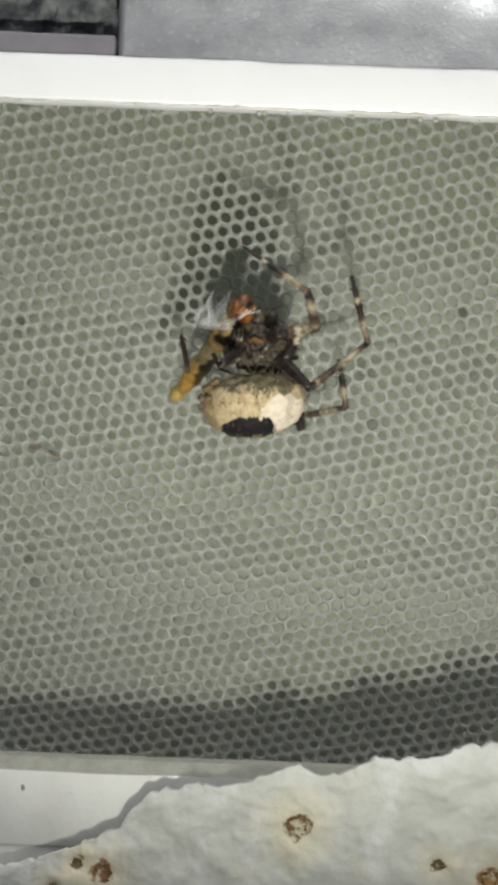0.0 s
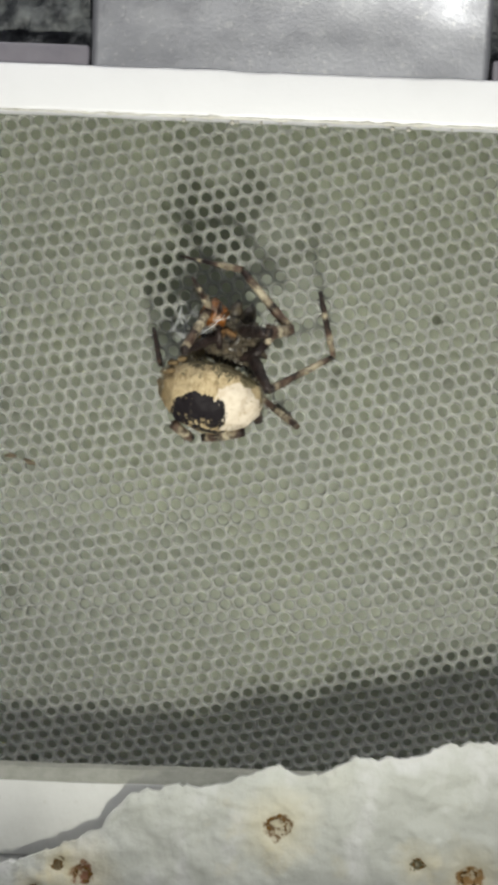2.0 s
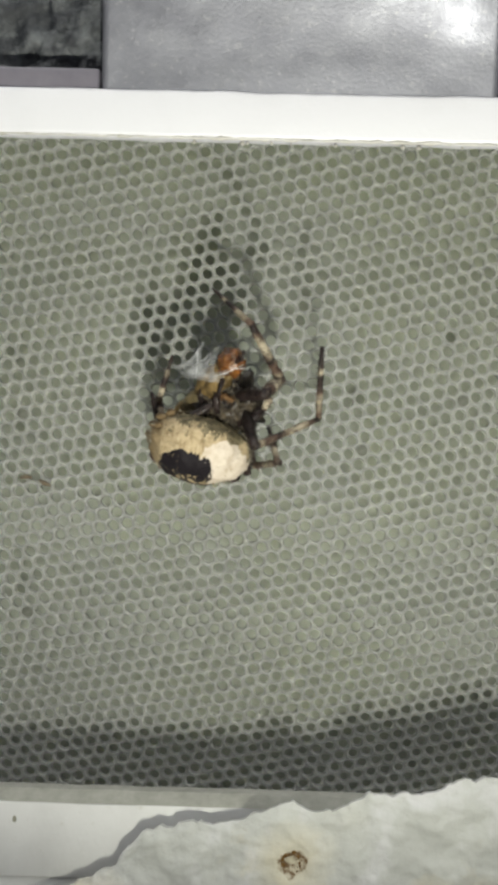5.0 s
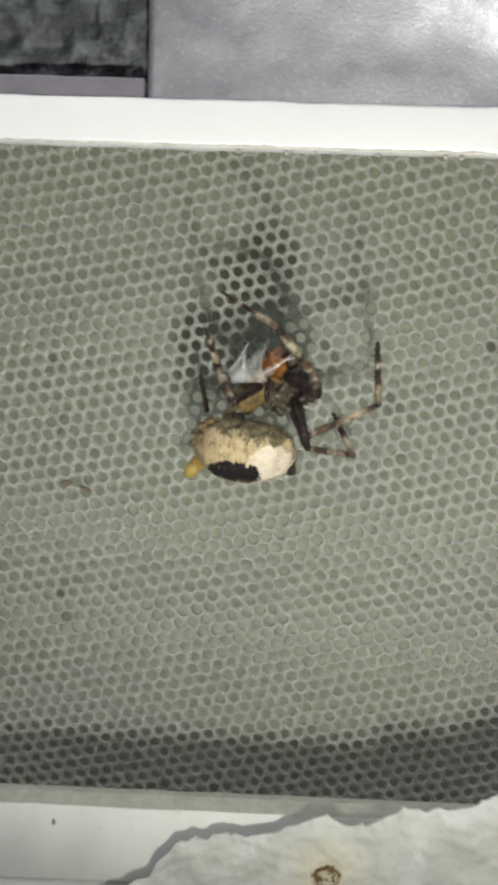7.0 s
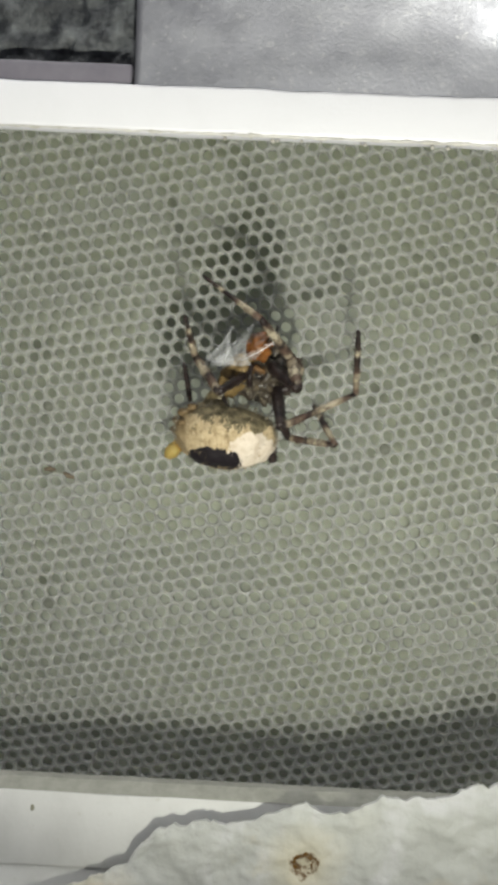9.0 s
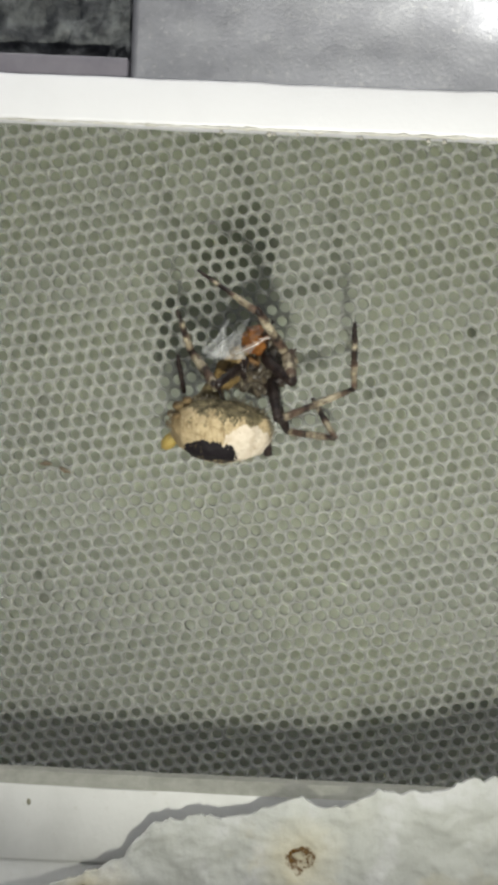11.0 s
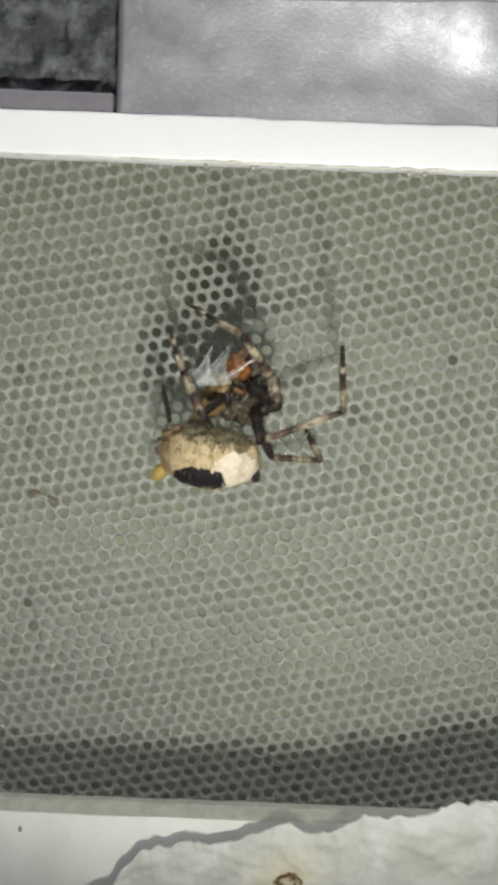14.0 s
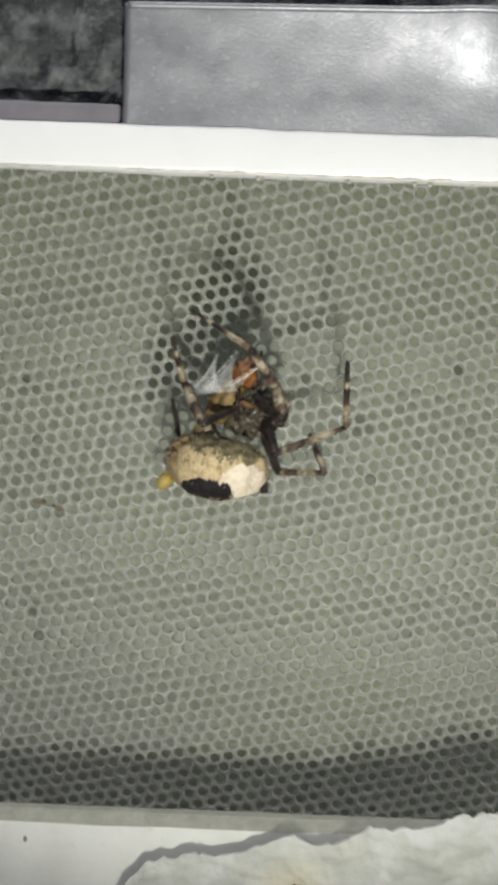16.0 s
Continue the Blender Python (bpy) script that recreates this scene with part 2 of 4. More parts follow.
STAINS = [
    ((13.66, -31.35), 1.45, (0.095, 0.052, 0.016)),
    ((-1.5, -36.0), 1.35, (0.14, 0.06, 0.03)),
    ((-3.5, -35.5), 0.8, (0.10, 0.07, 0.03)),
    ((-5.3, -37.4), 0.75, (0.10, 0.08, 0.04)),
    ((24.8, -33.8), 0.9, (0.08, 0.07, 0.035)),
    ((28.8, -34.7), 1.35, (0.20, 0.11, 0.035)),
]
SHEET, BACKING, WHITE, DULL = sheet_material(), backing_material(), white_paint_material(), dull_white_material()
METAL, PILE, LIP, PLASTER = metal_material(), pile_material(), lip_material(), plaster_material()
ABDOMEN = abdomen_material()
LEG = banded_material("banded_leg", 1.9, KNEE_BANDS)
THIGH = mottled_material("dark_thigh", (0.004, 0.003, 0.004), (0.034, 0.023, 0.020), 1400, 0.35, 0.0, 0.0, 0.22)
RUSSET = mottled_material("russet_leg", (0.02, 0.009, 0.005), (0.17, 0.095, 0.04), 1500, 0.5, 0.0, 0.0, 0.15)
SHELL = mottled_material("carapace_shell", (0.004, 0.004, 0.007), (0.085, 0.068, 0.046), 1500, 0.32, 0.0, 0.0, 0.3)
AMBER = mottled_material("amber_shell", (0.018, 0.006, 0.003), (0.21, 0.080, 0.015), 800, 0.4, 0.1, 0.3)
HONEY = honey_material()
YOLK = mottled_material("yolk_skin", (0.16, 0.11, 0.028), (0.32, 0.24, 0.075), 900, 0.6, 0.0, 0.1, 0.2)
WRAPPED = mottled_material("wrapped_skin", (0.03, 0.020, 0.009), (0.19, 0.128, 0.052), 1300, 0.5, 0.0, 0.0, 0.2)
SHORT_HAIR = mottled_material("short_hair", (0.16, 0.12, 0.07), (0.40, 0.33, 0.21), 500, 0.6, 0.0, 0.0, 0.1)
TUBER = mottled_material("tubercle_skin", (0.04, 0.028, 0.015), (0.17, 0.12, 0.065), 1500, 0.6, 0.0, 0.0, 0.1)
SILK = veil_material("white_silk", (0.52, 0.53, 0.55), 0.27, 1100)
THREAD = veil_material("silk_thread", (0.72, 0.73, 0.75), 0.8, 900)
GREY_HAIR = mottled_material("grey_hair", (0.09, 0.08, 0.06), (0.33, 0.295, 0.22), 500, 0.6, 0.0, 0.0, 0.1)
# grey that stands for shade on the lower bar's sloping top edge
SHADED_GREY = mottled_material("shaded_grey", (0.20, 0.20, 0.175), (0.275, 0.275, 0.245), 700, 0.9, 0.0, 0.0, 0.1)
SPECK = mottled_material("pale_dirt", (0.16, 0.15, 0.10), (0.25, 0.24, 0.18), 1800, 0.8)
EARTH = mottled_material("brown_earth", (0.06, 0.045, 0.025), (0.14, 0.11, 0.075), 1800, 0.8)
RUST = mottled_material("brown_rust", (0.05, 0.026, 0.008), (0.17, 0.095, 0.03), 1500, 0.8, 0.0, 0.0, 0.1)
GRIME = mottled_material("grime", (0.075, 0.079, 0.064), (0.125, 0.13, 0.107), 1800, 0.8)
CRUMB = mottled_material("pale_crumb", (0.50, 0.485, 0.46), (0.30, 0.285, 0.255), 420, 0.6)


# ---- mesh helpers ----
def from_lists(name, verts, faces, material, smooth=True):
    me = bpy.data.meshes.new(name)
    me.from_pydata(verts, [], faces)
    me.update()
    if smooth:
        me.polygons.foreach_set("use_smooth", [True] * len(me.polygons))
    me.materials.append(material)
    return me


def part(name, data, parent=None, label=""):
    ob = new(name, data)
    ob.parent = parent
    return tagged(ob, label) if label else ob


def thing(name, label, category, kind="", group=""):
    return tagged(new(name), label, category, group, kind)


def bm_mesh(name, bm, material, smooth=True):
    me = bpy.data.meshes.new(name)
    bm.to_mesh(me)
    bm.free()
    if smooth:
        me.polygons.foreach_set("use_smooth", [True] * len(me.polygons))
    me.materials.append(material)
    return me


def box_mesh(name, x0, x1, y0, y1, z0, z1, material, bevel=0.3, wobble=0.0, cuts=0, flat=False):
    """A box in millimetres with rounded, slightly uneven edges."""
    bm = bmesh.new()
    bmesh.ops.create_cube(bm, size=1)
    for v in bm.verts:
        v.co = Vector(((x0 + x1) / 2 + v.co.x * (x1 - x0), (y0 + y1) / 2 + v.co.y * (y1 - y0), (z0 + z1) / 2 + v.co.z * (z1 - z0)))
    if cuts:
        along = [e for e in bm.edges if abs(e.verts[0].co.x - e.verts[1].co.x) > 1]
        bmesh.ops.subdivide_edges(bm, edges=along, cuts=cuts)
    if bevel:
        sharp = [e for e in bm.edges if len(e.link_faces) == 2 and e.calc_face_angle(0) > 0.5]
        bmesh.ops.bevel(bm, geom=sharp, offset=bevel, segments=1 if flat else 3, affect="EDGES", profile=0.5)
    for v in bm.verts:
        if wobble:
            n = noise.noise_vector(v.co * 0.35)
            v.co += Vector((0, n.y * wobble, n.z * wobble))
        v.co *= MM
    return bm_mesh(name, bm, material, not flat)


def blob_mesh(name, sx, sy, sz, material, lump=0.0, scale=1.0, seg=32, rings=20, shape=None, hairs=0):
    """A rounded body in millimetres, half sizes given, with lumps and fine hairs."""
    bm = bmesh.new()
    rnd = random.Random(hairs)
    spikes = []
    for _ in range(hairs):
        o = Vector((rnd.gauss(0, 1), rnd.gauss(0, 1), rnd.gauss(0, 1))).normalized()
        spikes.append((o, o.orthogonal().normalized() * 0.03, rnd.uniform(0.25, 0.6), Vector((rnd.uniform(-0.2, 0.2), rnd.uniform(-0.2, 0.2), rnd.uniform(-0.2, 0.2)))))
    bmesh.ops.create_uvsphere(bm, u_segments=seg, v_segments=rings, radius=1)
    for v in bm.verts:
        u = v.co.normalized()
        k = 1 + lump * noise.noise(u * 2.2 * scale) + 0.4 * lump * noise.noise(u * 6.1 * scale)
        p = Vector((u.x * sx, u.y * sy, u.z * sz)) * k
        v.co = (shape(p, u) if shape else p) * MM
    for o, side, long, bend in spikes:
        foot = Vector((o.x * sx, o.y * sy, o.z * sz)) * (1 + 0.5 * lump * noise.noise(o * 2.2 * scale)) * 0.97
        other = side.cross(o)
        a, b, c = (bm.verts.new((foot + w) * MM) for w in (side, -0.5 * side + other, -0.5 * side - other))
        tip = bm.verts.new((foot + o * long + bend) * MM)
        for f in ((a, b, tip), (b, c, tip), (c, a, tip)):
            bm.faces.new(f)
    return bm_mesh(name, bm, material)


def bristle_mesh(name, sx, sy, sz, count, material):
    """Short hairs standing on a rounded body."""
    rnd = random.Random(count)
    verts, faces = [], []
    for _ in range(count):
        o = Vector((rnd.gauss(0, 1), rnd.gauss(0, 1), rnd.gauss(0, 1))).normalized()
        foot = Vector((o.x * sx, o.y * sy, o.z * sz)) * 0.96
        side = o.orthogonal().normalized() * 0.028
        other = side.cross(o)
        tip = foot + o * rnd.uniform(0.2, 0.48) + Vector((rnd.uniform(-0.2, 0.2), rnd.uniform(-0.2, 0.2), rnd.uniform(-0.2, 0.2)))
        b0 = len(verts)
        verts += [w * MM for w in (foot + side, foot - 0.5 * side + other, foot - 0.5 * side - other, tip)]
        faces += [(b0, b0 + 1, b0 + 3), (b0 + 1, b0 + 2, b0 + 3), (b0 + 2, b0, b0 + 3)]
    return from_lists(name, verts, faces, material)


def tube_mesh(name, line, radii, material, seg=10, bristles=0):
    """A tapered tube along a line of points in millimetres."""
    verts, faces = [], []
    pts = [Vector(p) for p in line]
    for i, p in enumerate(pts):
        d = (pts[min(i + 1, len(pts) - 1)] - pts[max(i - 1, 0)]).normalized()
        s = d.cross(Vector((0.02, 1, 0.03))).normalized()
        w = d.cross(s)
        for k in range(seg):
            a = 2 * math.pi * k / seg
            verts.append((p + (s * math.cos(a) + w * math.sin(a)) * radii[i]) * MM)
    for i in range(len(pts) - 1):
        for k in range(seg):
            a, b = i * seg + k, i * seg + (k + 1) % seg
            faces.append((a, b, b + seg, a + seg))
    faces.append(tuple(range(seg))[::-1])
    faces.append(tuple(range((len(pts) - 1) * seg, len(pts) * seg)))
    rnd = random.Random(len(line) * 7 + bristles)
    for _ in range(bristles):
        f = rnd.uniform(0.05, 0.95) * (len(pts) - 1)
        i = int(f)
        c = pts[i].lerp(pts[i + 1], f - i)
        d = (pts[i + 1] - pts[i]).normalized()
        o = Vector((rnd.uniform(-1, 1), rnd.uniform(-1, 1), rnd.uniform(-1, 1)))
        o = (o - d * o.dot(d)).normalized()
        r = radii[i]
        side = d.cross(o) * 0.035
        b0 = len(verts)
        verts += [(c + o * r * 0.8 + side) * MM, (c + o * r * 0.8 - side) * MM, (c + o * r * 0.8 + d * 0.06) * MM, (c + o * (r + 0.24) + d * 0.2) * MM]
        faces += [(b0, b0 + 1, b0 + 3), (b0 + 1, b0 + 2, b0 + 3), (b0 + 2, b0, b0 + 3)]
    return from_lists(name, verts, faces, material)


# ---- perforated panel ----
# a hexagonal lattice, a little stretched and bent
LATTICE = [
    (18.6853, 1.6458), (1.1651, 0.3064), (-0.2295, -1.1978), (-0.0523, 0.158), (0.0421, -0.2363),
    (-0.1306, 0.2856), (-0.2155, 0.1572), (-0.0128, 0.0558), (0.2354, -0.2246), (-0.0514, 0.0405),
]


def hole_centre(i, j):
    terms = (1, i, j, i * i / 100, i * j / 100, j * j / 100, j**3 / 1e4, i * j * j / 1e4, i * i * j / 1e4, i**3 / 1e4)
    x, z = (sum(f * c[k] for f, c in zip(terms, LATTICE)) for k in (0, 1))
    return x + 0.05 * noise.noise((x * 0.5, z * 0.5, 1.0)), z + 0.05 * noise.noise((x * 0.5, z * 0.5, 7.0))


# width in pitches and depth in millimetres of the rings of each hole
RIM = [(None, -0.06), (0.445, -0.05), (0.412, 0.0), (0.386, 0.10), (0.364, 0.28), (0.352, 0.58)]


def perforated_panel():
    panel = thing("perforated_panel", "grey-green plastic sheet with close rows of round holes, dusty, held in a white frame", "mesh panel", "structure")
    verts, faces = [], []
    for j in range(-36, 36):
        for i in range(-50, 34):
            c = np.array(hole_centre(i, j))
            if not (-26 < c[0] < 46 and -33.0 < c[1] < 36.0):
                continue
            near = [np.array(hole_centre(i + p, j + q)) for p, q in ((1, 0), (1, 1), (0, 1), (-1, 0), (-1, -1), (0, -1))]
            rim = []
            for k in range(6):
                rim.append((c + near[k] + near[(k + 1) % 6]) / 3 - c)
                rim.append((c + near[(k + 1) % 6]) / 2 - c)
            wide = 1 + 0.05 * noise.noise((c[0] * 1.7, c[1] * 1.7, 3.0))
            b0 = len(verts)
            for share, y in RIM:
                for k, r in enumerate(rim):
                    f = 1.0 if share is None else wide * share / (0.577 if k % 2 == 0 else 0.5)
                    p = c + r * f
                    verts.append((p[0] * MM, y * MM, p[1] * MM))
            for n in range(len(RIM) - 1):
                for k in range(12):
                    a, b = b0 + n * 12 + k, b0 + n * 12 + (k + 1) % 12
                    faces.append((a, a + 12, b + 12, b))
    bm = bmesh.new()
    bm.from_mesh(from_lists("cells", verts, faces, SHEET))
    bmesh.ops.remove_doubles(bm, verts=bm.verts[:], dist=2e-6)
    part("holed_sheet", bm_mesh("holed_sheet", bm, SHEET), panel)
    return panel


def back_depth(z):
    """The board behind the sheet leans away towards its top."""
    return max(1.2, 2.8 + 0.372 * (z + 22.0))


def back_board():
    """A shallow tray: the leaning board that shows through the holes, and unseen sides added to block light."""
    tray = thing("back_board", "plain greenish grey board leaning behind the holed sheet", "board", "structure")
    x0, x1, z0, z1, nx, nz = -29.0, 49.0, -34.0, 44.0, 40, 40
    verts, faces = [], []
    for j in range(nz + 1):
        for i in range(nx + 1):
            x, z = x0 + (x1 - x0) * i / nx, z0 + (z1 - z0) * j / nz
            verts.append((x * MM, (back_depth(z) + 0.3 * noise.noise((x * 0.1, z * 0.1, 0))) * MM, z * MM))
    for j in range(nz):
        for i in range(nx):
            a = j * (nx + 1) + i
            faces.append((a, a + 1, a + nx + 2, a + nx + 1))
    face = part("board_face", from_lists("board_face", verts, faces, BACKING), tray)
    m = face.modifiers.new("thickness", "SOLIDIFY")
    m.thickness, m.offset = 0.002, -1.0
    # unseen boards that close the gap round the sheet against stray light
    for a, b, c, d in ((x0 - 1, x0 + 4.0, z0, z1), (x1 - 4.0, x1 + 1, z0, z1), (x0 - 1, x1 + 1, z0 - 1, z0 + 1.8), (x0 - 1, x1 + 1, z1 - 7.5, z1 + 1)):
        part("light_seal_board", box_mesh("light_seal_board", a, b, 0.9, 46, c, d, BACKING, 0.2), tray)
    return tray


perforated_panel()
back_board()


def grime_spots():
    rnd = random.Random(5)
    spots = [(18.64, 1.68), (-11.3, 3.83), (-10.16, -13.61), (27.53, 6.81)]
    cells = [hole_centre(i, j) for i in range(-44, 30) for j in range(-30, 30)]
    for px, pz in spots:
        x, z = min(cells, key=lambda c: (c[0] - px) ** 2 + (c[1] - pz) ** 2)
        me = blob_mesh("grime_spot", 0.5, 0.1, 0.5, GRIME, 0.3, 1.0 + rnd.random(), 12, 8)
        ob = new("grime_spot", me)
        ob.location = (x * MM, 0.12 * MM, z * MM)
        tagged(ob, "dark dirt plug filling one hole of the sheet", "dirt", "dirt plugs in the sheet")


grime_spots()

for name, line in (("dirt_fleck", [(-11.32, -0.08, -1.79), (-10.77, -0.16, -1.73), (-10.21, -0.08, -1.77)]), ("dirt_fleck", [(-9.58, -0.08, -1.99), (-9.06, -0.16, -2.26), (-8.54, -0.08, -2.43)])):
    fleck = new(name, tube_mesh(name, line, [0.1, 0.24, 0.1], EARTH, 8))
    tagged(fleck, "thin brown dirt fleck stuck to the holed sheet", "dirt", "dirt flecks on the sheet")

speck = new("dirt_speck", blob_mesh("dirt_speck", 0.17, 0.06, 0.24, SPECK, 0.5, 1.3, 12, 8))
speck.matrix_world = LOW_BAR_BACK @ pose(-8.4 * MM, -10.03 * MM, -28.9 * MM)
tagged(speck, "small brown dirt speck on the white bar", "dirt")


# ---- frame ----
def frame_bars():
    top = new("top_frame_bar", box_mesh("top_frame_bar", -60, 60, -10, -8.2, 26.15, 30.05, WHITE, 0.4, 0.12, 110))
    tagged(top, "glossy white painted frame bar above the holed sheet", "frame bar", "white frame bars", "structure")
    low = thing("lower_frame_bar", "", "")
    low.matrix_world = LOW_BAR_BACK @ pose(0, 0, -0.00012, 0, -1.15, 0)
    part("bar_face", box_mesh("bar_face", -60, 60, -10, -7.6, -33.2, -27.24, DULL, 0.05, 0.05, 110), low)
    verts, faces = [], []
    for k in range(121):
        x = -60 + k
        for y, z in ((-10, -27.24), (-9.75, -26.95), (-9.05, -26.38), (-8.9, -26.33), (-7.6, -26.33), (-7.6, -27.24)):
            verts.append((x * MM, (y + 0.05 * noise.noise((x * 0.4, y, z))) * MM, (z + 0.05 * noise.noise((x * 0.3, z, 2))) * MM))
    for k in range(120):
        for s in range(5):
            a = k * 6 + s
            faces.append((a, a + 6, a + 7, a + 1))
    # same bar, painted darker here so the edge looks shaded
    part("shaded_edge", from_lists("shaded_edge", verts, faces, SHADED_GREY, False), low, "sloping edge along the bar's top, its shade painted grey")
    tagged(low, "white painted frame bar below the holed sheet, top edge shaded grey", "frame bar", "white frame bars", "structure")
    sill = new("sill", box_mesh("sill", -60, 60, -9.85, 3, -80, -33.12, DULL, 0.1, 0.04, 60))
    sill.matrix_world = LOW_BAR_BACK @ pose(0, 0, 0, 0, -1.15, 0)
    tagged(sill, "dull off-white painted sill under the frame bar", "sill", "", "structure")
    rebate = new("rebate", box_mesh("rebate", -60, 60, -7.55, 3, -33.0, -29.6, DULL, 0.3, 0.05, 60))
    rebate.matrix_world = LOW_BAR_BACK @ pose(0, 0, -0.00012, 0, -1.15, 0)
    tagged(rebate, "dull white rebate behind the lower frame bar", "rebate", "", "structure")
    line, radii = [], []
    for k in range(240):
        x = -26 + 0.3 * k
        lump = 0.5 + 0.5 * noise.noise((x * 0.9, 3.0, 1.0)) + 0.35 * noise.noise((x * 2.7, 1.0, 5.0)) + 0.25 * math.exp(-((x - 7) / 4) ** 2) + 0.25 * math.exp(-((x - 21) / 5) ** 2)
        line.append((x, -9.9 + 0.2 * noise.noise((x, 0, 0)), 26.2 + 0.05 * noise.noise((x * 1.3, 7, 0))))
        radii.append(0.05 + 0.26 * max(0.0, lump - 0.42))
    bead = new("sealant_bead", tube_mesh("sealant_bead", line, radii, CRUMB, 10))
    tagged(bead, "thin lumpy bead of dried pale sealant under the white bar", "sealant", "", "structure")
    rnd = random.Random(3)
    for k in range(10):
        x = rnd.gauss(8, 3) if k < 5 else rnd.gauss(21, 4)
        s = rnd.uniform(0.08, 0.17)
        ob = new("crumb", blob_mesh("crumb", s * 1.3, s, s, CRUMB, 0.5, 1 + rnd.random(), 10, 7))
        ob.location = (x * MM, -9.55 * MM, (26.02 - rnd.uniform(0.0, 0.12)) * MM)
        tagged(ob, "pale crumb of dried sealant under the white bar", "crumb", "crumbs along the frame bar")


frame_bars()


def metal_plate():
    """A stamped plate, its end domed where the lamp glints."""
    plate = thing("metal_plate", "dull grey metal latch plate with worn face above white bar", "metal plate")
    nx, nz = 150, 50
    x0, x1, z0, z1 = -3.7, 28.1, 29.2, 39.7

    def face_depth(x, z):
        """Bowed, leaning out more towards the top and one end."""
        d, e = z - z0, (x - x0) / (x1 - x0)
        return -9.6 - 0.10 * d - (0.006 + 0.012 * e) * d * d - 0.5 * math.exp(-((x - 24.8) ** 2 + (z - 38.2) ** 2) / 9.0)

    verts, faces = [], []
    for j in range(nz + 1):
        for i in range(nx + 1):
            x, z = x0 + (x1 - x0) * i / nx, z0 + (z1 - z0) * j / nz
            edge = min(i, nx - i, nz - j)
            y = face_depth(x, z) + (0.35 if edge == 0 else 0.1 if edge == 1 else 0.0)
            y += 0.10 * noise.noise((x * 0.25, z * 0.3, 2.0))
            verts.append((x * MM, y * MM, z * MM))
    w = nx + 1
    for j in range(nz):
        for i in range(nx):
            a = j * w + i
            faces.append((a, a + 1, a + w + 1, a + w))
    rim = [i for i in range(w)] + [j * w + nx for j in range(1, nz + 1)] + [nz * w + i for i in range(nx - 1, -1, -1)] + [j * w for j in range(nz - 1, 0, -1)]
    b0 = len(verts)
    for v in rim:
        verts.append((verts[v][0], -7.5 * MM, verts[v][2]))
    for k in range(len(rim)):
        m = (k + 1) % len(rim)
        faces.append((rim[m], rim[k], b0 + k, b0 + m))
    part("face", from_lists("face", verts, faces, METAL), plate)
    part("top_edge", tube_mesh("top_edge", [(x0 + 0.3 + 0.4 * k, face_depth(x0 + 0.3 + 0.4 * k, 39.45) + 0.1, 39.45) for k in range(79)], [0.3] * 79, METAL, 10), plate, "thin raised rim along the plate")
    return plate


metal_plate()


def pile_strip():
    nx, nz = 260, 90
    x0, x1, z0, z1 = -45.0, 60.0, 29.5, 66.0
    verts, faces = [], []
    for j in range(nz + 1):
        for i in range(nx + 1):
            x, z = x0 + (x1 - x0) * i / nx, z0 + (z1 - z0) * j / nz
            y = -7.2 + 0.9 * noise.noise((x * 0.5, z * 0.5, 4.0)) + 0.5 * noise.noise((x * 1.5, z * 1.5, 8.0))
            verts.append((x * MM, y * MM, z * MM))
    w = nx + 1
    for j in range(nz):
        for i in range(nx):
            a = j * w + i
            faces.append((a, a + 1, a + w + 1, a + w))
    ob = new("pile_strip", from_lists("pile_strip", verts, faces, PILE))
    m = ob.modifiers.new("thickness", "SOLIDIFY")
    m.thickness, m.offset = 0.002, -1.0
    tagged(ob, "black rough foam strip behind the metal plate", "foam strip", "", "structure")
    for a, b in ((-50, -3.9), (28.4, 60)):
        lip = new("lip", box_mesh("lip", a, b, -9.6, -7, 29.2, 31.75, LIP, 0.25, 0.08, 40))
        tagged(lip, "narrow purplish grey channel lip under the foam strip", "channel lip", "channel lips", "structure")


pile_strip()

# ---- plaster ----
EDGE = [(-30, -39.5), (-8, -36.0), (-3.6, -34.35), (-0.3, -32.6), (1.35, -30.3), (1.9, -29.8), (3.5, -29.5), (5.8, -28.8), (7.3, -29.1),
        (9.9, -28.4), (12.4, -27.3), (13.9, -26.9), (15, -27.8), (17.4, -27.2), (19.6, -26.1), (24.2, -25.8), (26.7, -24.6), (33, -24.0), (52, -21.5)]


def edge_height(x):
    for (xa, za), (xb, zb) in zip(EDGE, EDGE[1:]):
        if x <= xb:
            f = (x - xa) / (xb - xa)
            return za + (zb - za) * f + 0.38 * noise.noise((x * 1.1, 0, 0)) + 0.2 * noise.noise((x * 2.9, 5, 0))
    return EDGE[-1][1]


def ledge_depth(x, z, d):
    """The slab's face, d millimetres below its ragged edge."""
    y = -11.35 - 0.45 * (1 - math.exp(-d * 0.9)) - 0.35 * noise.noise((x * 0.4, z * 0.45, 1)) * min(1, d) - 0.13 * noise.noise((x * 1.2, z * 1.4, 6))
    y -= 0.05 * noise.noise((x * 4, z * 4, 9))
    for (sx, sz), wide, _ in STAINS:
        q = ((x - sx) ** 2 + (z - sz) ** 2) / (wide * 0.55) ** 2
        y += 0.35 * math.exp(-q)
    return y


